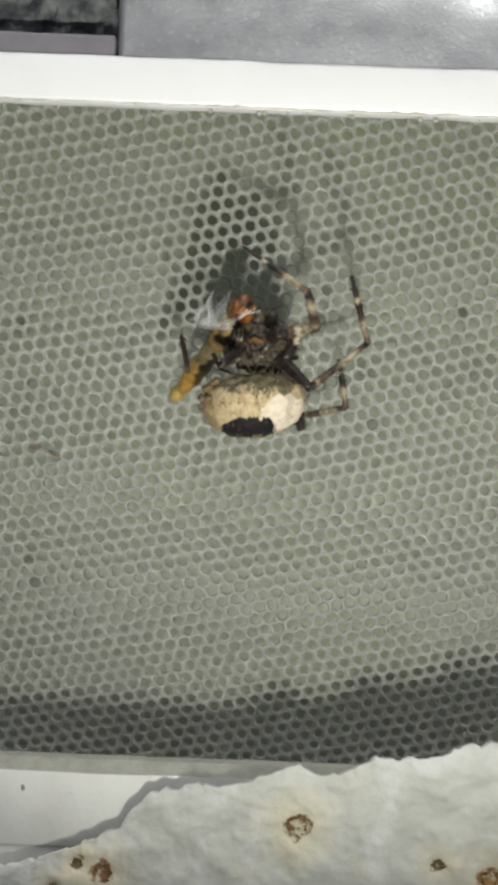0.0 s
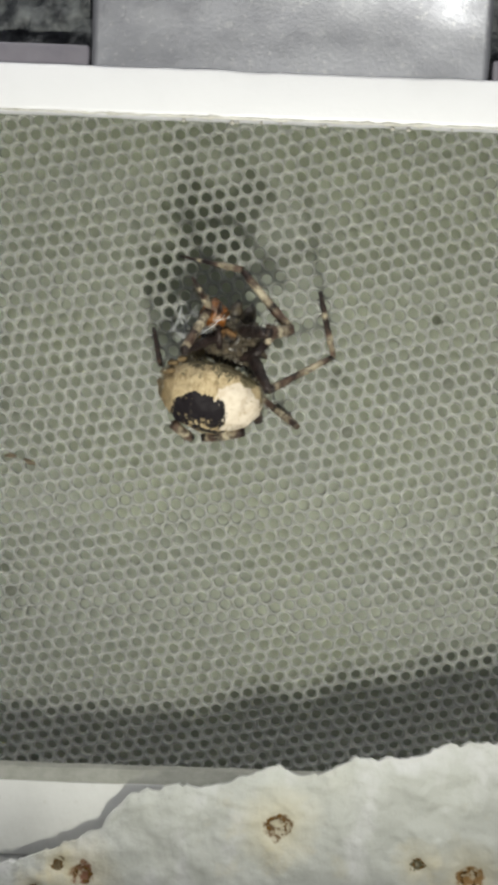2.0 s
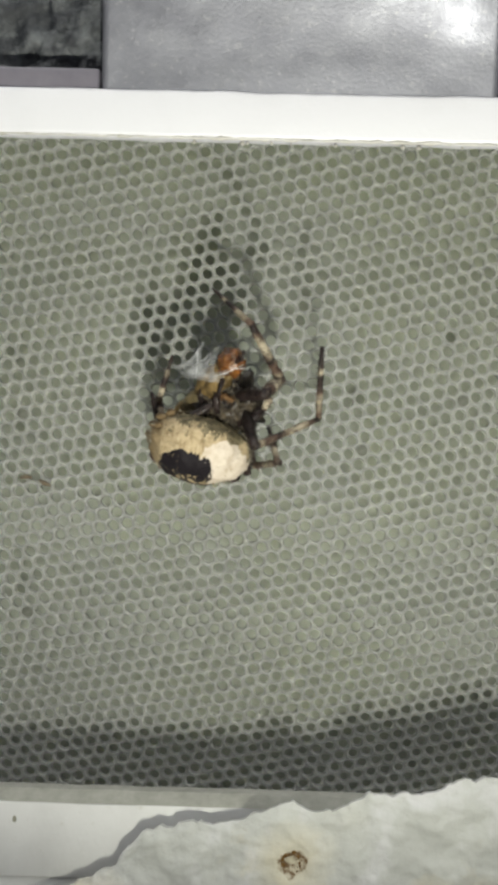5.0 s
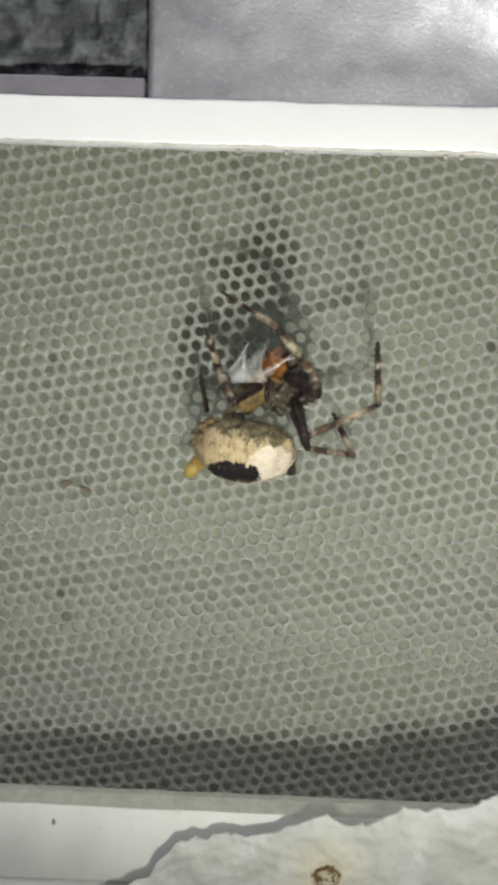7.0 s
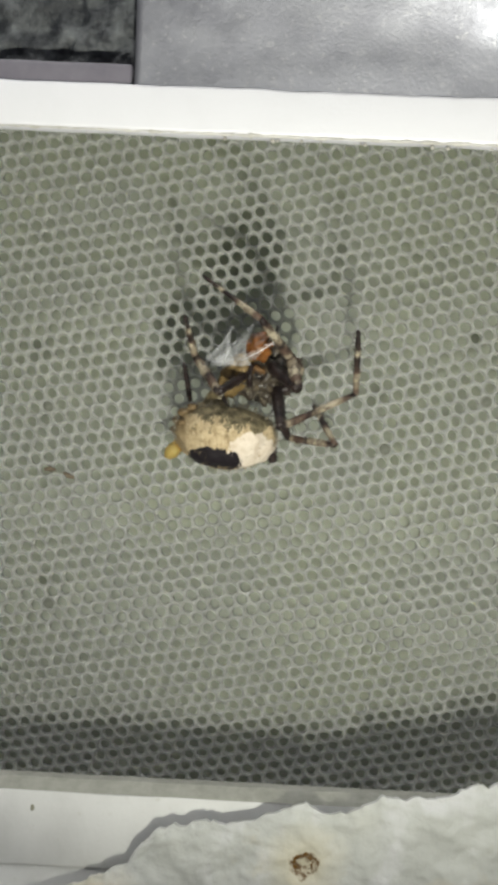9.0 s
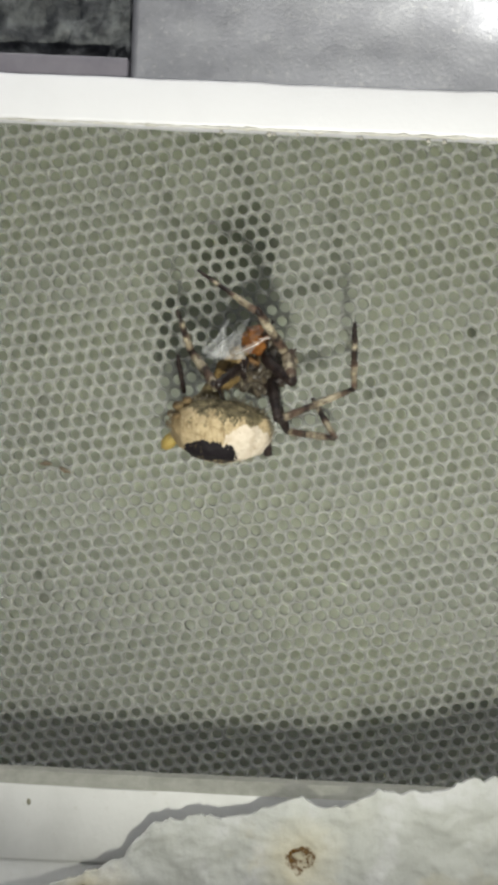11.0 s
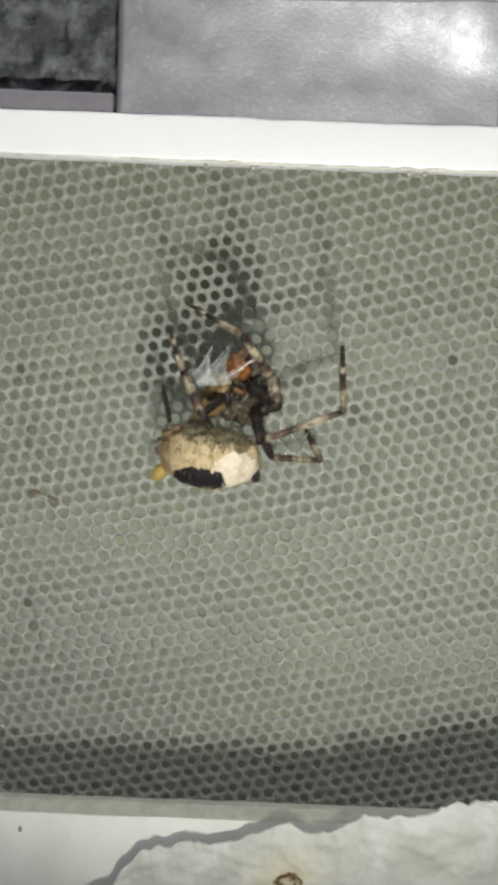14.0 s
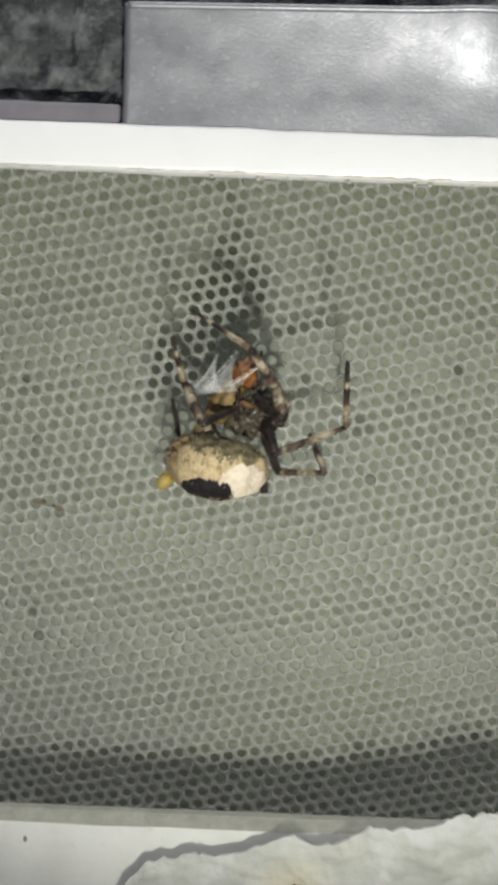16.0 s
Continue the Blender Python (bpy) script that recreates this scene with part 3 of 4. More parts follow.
def crust_mesh(sx, sz, wide, rnd):
    """Crumbs of rust along an open ring inside a pit."""
    verts, faces = [], []
    turn = rnd.uniform(-0.6, 0.6)
    for k in range(16):
        a = turn + 4.6 * k / 15 - 0.7
        r = wide * rnd.uniform(0.38, 0.58)
        x, z, s = sx + r * math.cos(a), sz + r * math.sin(a), wide * rnd.uniform(0.05, 0.14)
        y = ledge_depth(x, z, edge_height(x) + 0.2 - z) - 0.3 * s
        b0 = len(verts)
        ring = [Vector((x, y, z)) + Vector((math.cos(t) * rnd.uniform(0.7, 1.4), 0.3, math.sin(t) * rnd.uniform(0.7, 1.4))) * s for t in (0, 1.05, 2.1, 3.14, 4.2, 5.2)]
        verts += [v * MM for v in ring] + [Vector((x, y - 0.5 * s, z)) * MM]
        faces += [(b0 + i, b0 + 6, b0 + (i + 1) % 6) for i in range(6)]
    return from_lists("rust_crust", verts, faces, RUST)


def plaster_ledge():
    nx, nz = 420, 110
    verts, faces = [], []
    for j in range(-4, nz + 1):
        for i in range(nx + 1):
            x = -30 + 82 * i / nx
            top = edge_height(x)
            if j < 0:
                z, y = top + 0.05 * (j + 4), -10.15 - 0.3 * (j + 4)
            else:
                d = 34.0 * (j / nz) ** 1.6
                z = top + 0.2 - d + 0.25 * noise.noise((x * 0.6, d * 0.6, 3)) * min(1, d)
                y = ledge_depth(x, z, d)
            verts.append((x * MM, y * MM, z * MM))
    w = nx + 1
    for j in range(nz + 4):
        for i in range(nx):
            a = j * w + i
            faces.append((a, a + w, a + w + 1, a + 1))
    ledge = thing("plaster_ledge", "rough white plaster slab with a ragged top edge and rust-stained pits", "plaster")
    slab = part("slab", from_lists("slab", verts, faces, PLASTER), ledge)
    m = slab.modifiers.new("thickness", "SOLIDIFY")
    m.thickness, m.offset = 0.0008, -1.0
    rnd = random.Random(8)
    for (sx, sz), wide, _ in STAINS:
        part("rust_crust", crust_mesh(sx, sz, wide, rnd), ledge, "crumbly brown rust in a pit")
    return ledge


ledge = plaster_ledge()


# ---- spider ----
def abdomen_shape(p, u):
    p = p.copy()
    p.x += 0.25 * u.z
    if u.z > 0.2:
        p.z -= 0.5 * (u.z - 0.2) * p.z * 0.5
    if u.x < -0.55 and u.z > -0.2:
        p.x -= 0.5 * (-u.x - 0.55)
        p.z += 0.45 * math.sin(9 * u.z) * (-u.x - 0.55)
    return p


def fringe_mesh():
    """Hairs that stand off the front and the warty end of the abdomen."""
    rnd = random.Random(12)
    verts, faces = [], []
    for _ in range(420):
        a = rnd.uniform(-0.2, math.pi + 0.45)
        foot = Vector((3.75 * math.cos(a), rnd.uniform(-1.7, 0.6), 2.5 * math.sin(a) * (0.86 if math.sin(a) > 0 else 1)))
        o = Vector((math.cos(a), rnd.uniform(-0.5, 0.1), math.sin(a))).normalized()
        side = o.orthogonal().normalized() * 0.035
        other = side.cross(o)
        tip = foot + o * rnd.uniform(0.15, 0.5) + Vector((rnd.uniform(-0.25, 0.1), 0, rnd.uniform(-0.15, 0.15)))
        b0 = len(verts)
        verts += [w * MM for w in (foot + side, foot - 0.5 * side + other, foot - 0.5 * side - other, tip)]
        faces += [(b0, b0 + 1, b0 + 3), (b0 + 1, b0 + 2, b0 + 3), (b0 + 2, b0, b0 + 3)]
    return from_lists("fringe", verts, faces, GREY_HAIR)


def spider():
    sp = thing("spider", "cream and black orb-weaver spider with banded legs, wrapping its prey", "spider")
    made = {}
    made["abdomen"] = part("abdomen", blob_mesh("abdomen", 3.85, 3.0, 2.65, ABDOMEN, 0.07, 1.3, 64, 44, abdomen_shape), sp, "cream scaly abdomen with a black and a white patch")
    fuzz = part("bristles", bristle_mesh("bristles", 3.85, 3.0, 2.65, 300, SHORT_HAIR), made["abdomen"], "short pale bristles")
    tagged(fuzz, kind="stuff")
    fringe = part("fringe", fringe_mesh(), made["abdomen"], "olive-grey hairs along the front margin")
    tagged(fringe, kind="stuff")
    for x, y, z, s in ((-3.75, -0.9, 0.55, 0.34), (-3.35, -1.3, 1.15, 0.38), (-2.75, -1.5, 1.6, 0.33), (-3.9, -0.5, -0.15, 0.3), (-3.3, -1.7, 0.35, 0.28)):
        bump = part("tubercle", blob_mesh("tubercle", s * 1.1, s * 0.8, s * 0.75, TUBER, 0.7, 1.5 + s, 16, 10), made["abdomen"], "brown wart-like tubercle")
        bump.location = (x * MM, y * MM, z * MM)
    made["carapace"] = part("carapace", blob_mesh("carapace", 2.45, 1.6, 1.95, SHELL, 0.36, 1.9, 48, 32, None, 320), sp, "dark mottled carapace")
    pelt = part("pelt", bristle_mesh("pelt", 2.45, 1.65, 1.95, 520, GREY_HAIR), made["carapace"], "grey hairs of the carapace")
    tagged(pelt, kind="stuff")
    for x, z in ((-0.5, 1.9), (0.55, 1.95)):
        jaw = part("jaw", blob_mesh("jaw", 0.55, 0.6, 0.95, SHELL, 0.2, 1.0, 16, 10), made["carapace"])
        jaw.location = (x * MM, -0.4 * MM, z * MM)
    for line, thick, mat in (
        (((1.2, -0.9, -1.2), (2.2, -1.3, -0.4), (2.6, -1.2, 0.5)), 0.34, THIGH),
        (((2.6, -1.2, 0.5), (2.75, -1.4, 1.2), (2.2, -1.2, 1.9)), 0.28, LEG),
        (((-0.8, -0.9, -0.3), (-1.7, -1.2, 0.4), (-1.6, -1.0, 1.4)), 0.30, SHELL),
        (((0.2, -1.3, -0.9), (0.6, -1.8, 0.0), (0.3, -1.6, 0.9)), 0.24, SHELL),
        (((-0.5, -1.3, -1.1), (-0.9, -1.7, -0.2), (-1.2, -1.4, 0.7)), 0.26, THIGH),
        (((-1.2, -1.2, -0.2), (-0.4, -1.9, 0.3), (0.5, -1.7, 0.1)), 0.22, RUSSET),
        (((0.9, -1.2, 0.0), (1.4, -1.7, 0.6), (1.1, -1.5, 1.5)), 0.26, SHELL),
        (((-1.9, -0.8, -0.8), (-2.2, -1.1, 0.0), (-1.8, -0.9, 0.9)), 0.26, LEG),
    ):
        part("folded_leg", tube_mesh("folded_leg", line, [thick, thick * 1.15, thick * 0.75], mat, 10, 60), made["carapace"])
    return sp, made


SEGMENTS = {}


def leg_segment(sp, key, name, long, thick0, thick1, material, bend=0.0, bristles=44):
    """A segment from its joint along +z."""
    n = 9
    line = [(bend * math.sin(math.pi * k / n), 0, long * k / n) for k in range(n + 1)]
    rnd = random.Random(key)
    swell = [rnd.uniform(0.86, 1.12) * (thick0 + (thick1 - thick0) * k / n) * (1 + 0.18 * math.sin(math.pi * k / n)) for k in range(n + 1)]
    ob = part(name, tube_mesh(name, line, swell, material, 12, bristles), sp)
    SEGMENTS[key] = (ob, long)
    return ob


spider_thing, SPIDER = spider()
BODY_ROWS = [
    (0, 8.9, 2.7, -6, 3), (0.2, 9.3, 1.6, -5, 0), (0.3, 9.0, 0.2, -15, -4), (0.5, 11.4, -0.1, -22, -14), (0.7, 8.0, -0.2, -8, -6), (0.8, 8.3, 0.7, -5,
    -3), (1, 5.8, 1.0, 8, -2), (1.2, 4.9, 1.6, 10, -2), (1.3, 5.2, 2.3, 15, 0), (1.5, 8.1, 3.9, -10, 10), (1.7, 4.8, 2.1, 5, -4), (1.8, 4.9, 2.5, 14,
    -3), (2, 7.6, 3.8, 12, 25), (2.2, 5.9, 1.7, 3, 0), (2.3, 5.2, 1.7, 6, -2), (2.5, 5.2, 2.3, 32, 8), (2.7, 7.9, 3.4, 5, 28), (2.8, 6.9, 3.1, 0, 22),
    (3, 5.1, 1.5, 10, 0), (5.5, 6.5, 1.3, 14, 20), (5.7, 7.7, 2.0, -5, 10), (6, 6.3, 0.7, -4, 6), (6.5, 5.9, 1.6, 5, 4), (7.5, 6.3, 1.9, 5, 2), (8.5,
    5.9, 2.0, 5, 3), (9.5, 6.0, 1.9, 5, 3), (12, 5.8, 2.0, 3, 3), (12.2, 6.5, 1.7, -3, 12), (12.5, 7.2, 2.0, -4, 0), (13, 6.5, 1.5, 2, 3), (13.5, 6.1,
    1.9, 4, 3), (14, 6.0, 2.1, 5, 3), (14.5, 6.0, 1.7, 7, 3), (15.5, 5.8, 1.9, 5, 3), (16, 6.2, 2.0, 6, 3),
]
HEAD_ROWS = [
    (0, 9.1, 7.0), (0.5, 11.7, 4.5), (1, 7.6, 5.2), (1.5, 8.9, 8.8), (2, 8.9, 8.2), (2.5, 7.8, 4.6), (3, 7.3, 5.2), (5.5, 8.5, 4.8), (6, 8.2, 5.6),
    (6.5, 8.3, 6.5), (7.5, 8.4, 6.8), (8.5, 8.3, 6.7), (9.5, 8.3, 6.6), (12, 7.9, 6.9), (12.5, 8.5, 6.8), (13, 8.4, 6.6), (13.5, 8.2, 6.9), (14, 8.0,
    6.8), (14.5, 7.9, 6.3), (15.5, 7.9, 6.4), (16, 8.3, 6.5),
]
R1_ROWS = [
    (0, 13.0, 3.9, 17.2, 7.6, 15.6, 12.1), (0.5, 14.8, 2.1, 17.9, 5.9, 14.6, 10.2), (1, 10.2, 2.1, 15.2, 4.5, 15.2, 9.1), (1.5, 12.4, 5.8, 16.0, 9.7,
    14.6, 13.5), (2, 11.9, 4.3, 16.6, 7.2, 15.3, 11.6), (2.5, 11.0, 1.1, 15.5, 3.7, 15.5, 8.5), (3, 9.9, 2.1, 14.7, 4.5, 14.9, 9.8), (5.5, 10.7, 1.5,
    15.3, 3.8, 15.2, 8.9), (6, 10.9, 2.3, 15.7, 5.2, 15.0, 9.6), (6.5, 11.0, 2.6, 16.0, 5.6, 15.5, 9.8), (7.5, 10.3, 2.8, 15.9, 5.4, 15.6, 9.9), (8.5,
    10.1, 2.7, 15.5, 5.5, 15.4, 9.9), (9.5, 10.1, 2.6, 15.5, 5.5, 15.3, 9.8), (12, 10.2, 2.9, 15.7, 5.5, 15.2, 10.0), (12.5, 11.0, 3.4, 16.1, 6.9,
    15.0, 11.0), (13, 11.4, 2.8, 16.7, 5.6, 15.6, 10.2), (13.5, 10.8, 3.1, 15.8, 5.8, 15.5, 10.2), (14, 9.9, 3.2, 15.9, 5.7, 15.5, 10.1), (14.5, 10.2,
    2.9, 15.5, 5.1, 15.4, 9.7), (15.5, 10.4, 3.0, 15.5, 5.2, 15.1, 10.2), (16, 10.6, 3.1, 15.8, 5.4, 15.6, 10.1),
]
R2_ROWS = [
    (0, 12.5, 1.9, 15.8, 2.7, 15.2, 6.4), (0.5, 13.8, 3.6, 15.5, 2.2, 13.3, 5.2), (1, 10.5, 1.3, 14.7, 1.9, 13.5, 4.2), (1.5, 12.0, 4.3, 15.8, 4.9,
    15.6, 5.5), (2, 11.2, 4.0, 14.1, 1.8, 12.5, 3.5), (2.5, 8.5, 0.2, 11.4, 0.1, 11.1, 1.8), (3, 9.6, 0.7, 13.8, 1.7, 13.0, 5.7), (5.5, 10.2, 0.0,
    12.0, 0.3, 11.1, 2.8), (6, 11.2, 1.2, 14.7, 2.2, 13.0, 5.5), (6.5, 11.0, 2.0, 14.2, 1.7, 12.6, 5.0), (7.5, 10.6, 2.0, 14.4, 1.7, 12.7, 4.8), (8.5,
    10.4, 2.1, 14.2, 1.7, 12.4, 4.8), (9.5, 10.4, 2.0, 14.2, 1.6, 12.3, 4.7), (12, 10.7, 2.3, 14.6, 2.0, 12.7, 5.0), (12.5, 11.1, 2.5, 15.0, 2.7,
    13.0, 5.5), (13, 11.3, 1.7, 14.9, 1.7, 13.0, 4.7), (13.5, 10.4, 2.0, 14.3, 2.1, 13.1, 4.9), (14, 10.6, 2.2, 14.5, 2.1, 13.0, 5.0), (14.5, 10.3,
    1.4, 14.2, 1.6, 13.0, 4.7), (15.5, 10.5, 2.0, 14.6, 1.9, 13.3, 5.1), (16, 10.7, 1.8, 14.4, 1.9, 13.1, 5.0),
]
R0_ROWS = [
    (0, 10.7, 7.5, 13.2, 8.3, 12.5, 10.2, 7.9, 13.3), (0.5, 12.5, 6.1, 14.1, 8.0, 10.1, 11.9, 5.3, 13.6), (1, 10.0, 3.6, 10.3, 5.7, 7.3, 11.1, 3.4,
    12.8), (1.5, 9.7, 8.2, 12.6, 9.4, 11.7, 11.0, 7.8, 13.4), (2, 11.5, 8.3, 13.3, 8.8, 9.5, 13.1, 4.6, 14.3), (2.5, 10.0, 4.3, 11.4, 5.2, 10.9, 7.3,
    8.4, 11.0), (3, 9.8, 4.9, 10.4, 7.0, 8.3, 9.5, 5.6, 11.9), (5.5, 11.4, 5.4, 12.5, 6.5, 10.4, 10.2, 6.9, 13.5), (6, 10.4, 4.8, 10.6, 6.5, 8.1, 9.4,
    3.5, 12.5), (6.5, 11.3, 5.8, 11.0, 7.5, 8.3, 10.4, 4.1, 13.0), (7.5, 11.5, 5.8, 11.0, 7.5, 8.5, 10.3, 4.1, 13.2), (8.5, 11.3, 5.5, 10.6, 7.9, 8.4,
    10.2, 4.0, 13.3), (9.5, 11.2, 5.5, 10.5, 7.8, 8.4, 10.1, 3.9, 13.2), (12, 11.0, 5.5, 10.4, 7.7, 8.2, 10.6, 3.7, 13.2), (12.5, 11.5, 6.5, 10.8,
    8.2, 8.5, 10.9, 5.8, 12.7), (13, 11.7, 6.1, 11.0, 8.0, 9.1, 10.0, 5.1, 12.7), (13.5, 11.3, 6.0, 10.5, 8.3, 8.7, 10.4, 4.0, 13.2), (14, 11.1, 5.8,
    10.4, 8.2, 8.3, 10.7, 3.9, 13.2), (14.5, 10.7, 5.3, 10.2, 7.9, 8.1, 10.2, 3.8, 13.1), (15.5, 11.0, 5.5, 10.2, 8.0, 8.1, 10.3, 3.6, 13.2), (16,
    11.1, 5.7, 10.4, 8.1, 8.5, 10.4, 4.0, 13.3),
]
L1_ROWS = [
    (0, 6.6, 5.2, 7.8, 6.3, 7.7, 7.8), (0.5, 8.9, 1.7, 8.4, 3.3, 7.6, 6.3), (1, 5.3, 3.8, 5.1, 7.2, 4.6, 9.3), (1.5, 6.0, 7.0, 5.9, 9.5, 5.5, 12.0),
    (2, 5.6, 6.8, 7.3, 10.2, 6.2, 11.9), (2.5, 5.3, 4.9, 6.6, 8.4, 6.8, 12.2), (3, 5.2, 3.0, 4.8, 7.2, 4.7, 10.2), (5.5, 3.5, 2.1, 2.8, 4.2, 4.1,
    8.1), (6, 4.4, 5.0, 3.9, 7.6, 4.0, 9.3), (6.5, 5.3, 5.1, 3.7, 7.8, 3.2, 10.2), (7.5, 5.3, 5.1, 3.9, 8.1, 3.1, 10.2), (8.5, 5.5, 5.0, 3.4, 7.7,
    2.9, 10.3), (9.5, 5.5, 4.9, 3.4, 7.6, 2.8, 10.1), (12, 5.6, 4.8, 3.3, 7.3, 2.5, 9.9), (12.5, 4.8, 4.7, 4.3, 6.8, 5.9, 9.5), (13, 6.3, 5.2, 5.1,
    9.4, 4.2, 13.1), (13.5, 6.1, 5.9, 4.2, 8.4, 3.2, 11.4), (14, 5.5, 4.9, 3.8, 8.3, 2.8, 11.3), (14.5, 5.1, 5.3, 3.6, 8.1, 2.8, 10.9), (15.5, 5.1,
    5.2, 3.2, 7.9, 2.6, 10.9), (16, 5.1, 5.0, 3.4, 8.2, 2.6, 11.2),
]
PREY_ROWS = [
    (0, 7.7, 9.5, 2.5, 3.0), (0.2, 7.3, 8.8, 2.4, 2.0), (0.3, 6.5, 7.5, 1.8, 0.6), (0.5, 7.7, 7.5, 3.4, 0.3), (0.7, 6.5, 7.1, 1.9, 0.1), (0.8, 7.7,
    7.8, 3.0, 1.0), (1, 7.0, 7.8, 2.0, 1.2), (1.2, 5.7, 8.1, 0.1, 1.7), (1.3, 5.8, 8.7, -0.2, 2.4), (1.5, 8.3, 10.0, 1.6, 3.9), (1.7, 5.0, 8.2, -0.3,
    2.1), (1.8, 5.0, 8.6, 0.5, 2.5), (2, 7.6, 9.8, 4.5, 3.7), (2.2, 7.5, 7.5, 3.1, 2.8), (2.3, 7.6, 7.4, 2.6, 3.5), (2.5, 9.2, 7.8, 2.9, 5.3), (2.7,
    11.2, 9.1, 5.3, 5.2), (2.8, 9.8, 8.9, 4.2, 4.4), (3, 7.2, 7.5, 2.1, 1.6), (5.5, 8.9, 7.7, 2.6, 2.0), (5.7, 9.7, 8.6, 3.2, 2.8), (6, 7.7, 7.5, 1.1,
    1.4), (6.5, 7.8, 8.1, 1.9, -0.1), (7.5, 8.3, 8.3, 2.0, 0.0), (8.5, 8.1, 8.6, 1.7, 0.4), (9.5, 8.1, 8.5, 1.8, 0.3), (12, 8.0, 8.6, 1.5, 0.8),
    (12.2, 8.1, 8.6, 1.5, 0.7), (12.5, 7.7, 9.2, 1.1, 1.2), (13, 8.1, 8.7, 2.0, 0.7), (13.5, 8.0, 8.8, 1.8, 0.6), (14, 7.9, 8.9, 2.0, 0.4), (14.5,
    7.8, 8.5, 2.0, 0.1), (15.5, 7.8, 9.0, 1.2, 1.0), (16, 7.9, 9.1, 2.0, 0.5),
]
for key, name, long, thick0, thick1, bands in (
    ("r1_thigh", "thigh", 4.7, 0.40, 0.34, None), ("r1_shin", "shin", 6.5, 0.27, 0.21, SHIN_BANDS), ("r1_foot", "foot", 5.8, 0.23, 0.16, FOOT_BANDS),
    ("r2_thigh", "thigh", 5.8, 0.38, 0.32, None), ("r2_shin", "shin", 4.3, 0.27, 0.22, SHIN_BANDS), ("r2_foot", "foot", 4.3, 0.25, 0.16, FOOT_BANDS),
    ("r0_thigh", "thigh", 3.7, 0.40, 0.36, None), ("r0_knee", "knee", 3.0, 0.40, 0.36, KNEE_BANDS), ("r0_shin", "shin", 5.6, 0.34, 0.24, SHIN_BANDS), ("r0_foot", "foot", 5.8, 0.24, 0.10, FOOT_BANDS),
    ("l1_thigh", "thigh", 4.3, 0.28, 0.30, None), ("l1_shin", "shin", 4.3, 0.33, 0.26, SHIN_BANDS), ("l1_foot", "foot", 4.3, 0.26, 0.11, FOOT_BANDS),
    ("r3_thigh", "thigh", 1.9, 0.40, 0.33, None), ("l2_foot", "foot", 3.0, 0.15, 0.19, ((0.85, DARK_BAND), (1.0, BROWN_BAND))),
    ("r4_shin", "shin", 3.4, 0.32, 0.40, SHIN_BANDS), ("l4_shin", "shin", 2.2, 0.30, 0.38, KNEE_BANDS),
):
    leg_segment(spider_thing, key, name, long, thick0, thick1, banded_material(key + "_skin", long, bands) if bands else THIGH, 0.0, 60)


thread = part("silk_thread", tube_mesh("silk_thread", [(0.12 * math.sin(math.pi * f), 0, 7.5 * f) for f in (0, 0.25, 0.5, 0.75, 1)], [0.03, 0.04, 0.03, 0.04, 0.02], THREAD, 6), spider_thing, "fine white silk thread")
SEGMENTS["thread"] = (thread, 7.5)


def silk_fan(a, b, tip, deep):
    """A thin drawn-out veil from a base line to a point, its sides hollow."""
    verts, faces = [], []
    n, m = 18, 12
    for k in range(n + 1):
        f = k / n
        wide = (1 - f) ** 2.1 * 0.97 + 0.03
        cx, cz = (a[0] + b[0]) / 2 * (1 - f) + tip[0] * f, (a[1] + b[1]) / 2 * (1 - f) + tip[1] * f
        for i in range(m + 1):
            s = (i / m - 0.5) * wide
            x, z = cx + (b[0] - a[0]) * s, cz + (b[1] - a[1]) * s
            y = deep - 0.35 * math.cos(3 * s) + 0.18 * noise.noise((x * 1.5, z * 1.5, deep)) + 0.06 * noise.noise((s * 30, z, 2))
            verts.append((x * MM, y * MM, z * MM))
    for k in range(n):
        for i in range(m):
            p = k * (m + 1) + i
            faces.append((p, p + 1, p + m + 2, p + m + 1))
    return from_lists("silk_wrap", verts, faces, SILK)


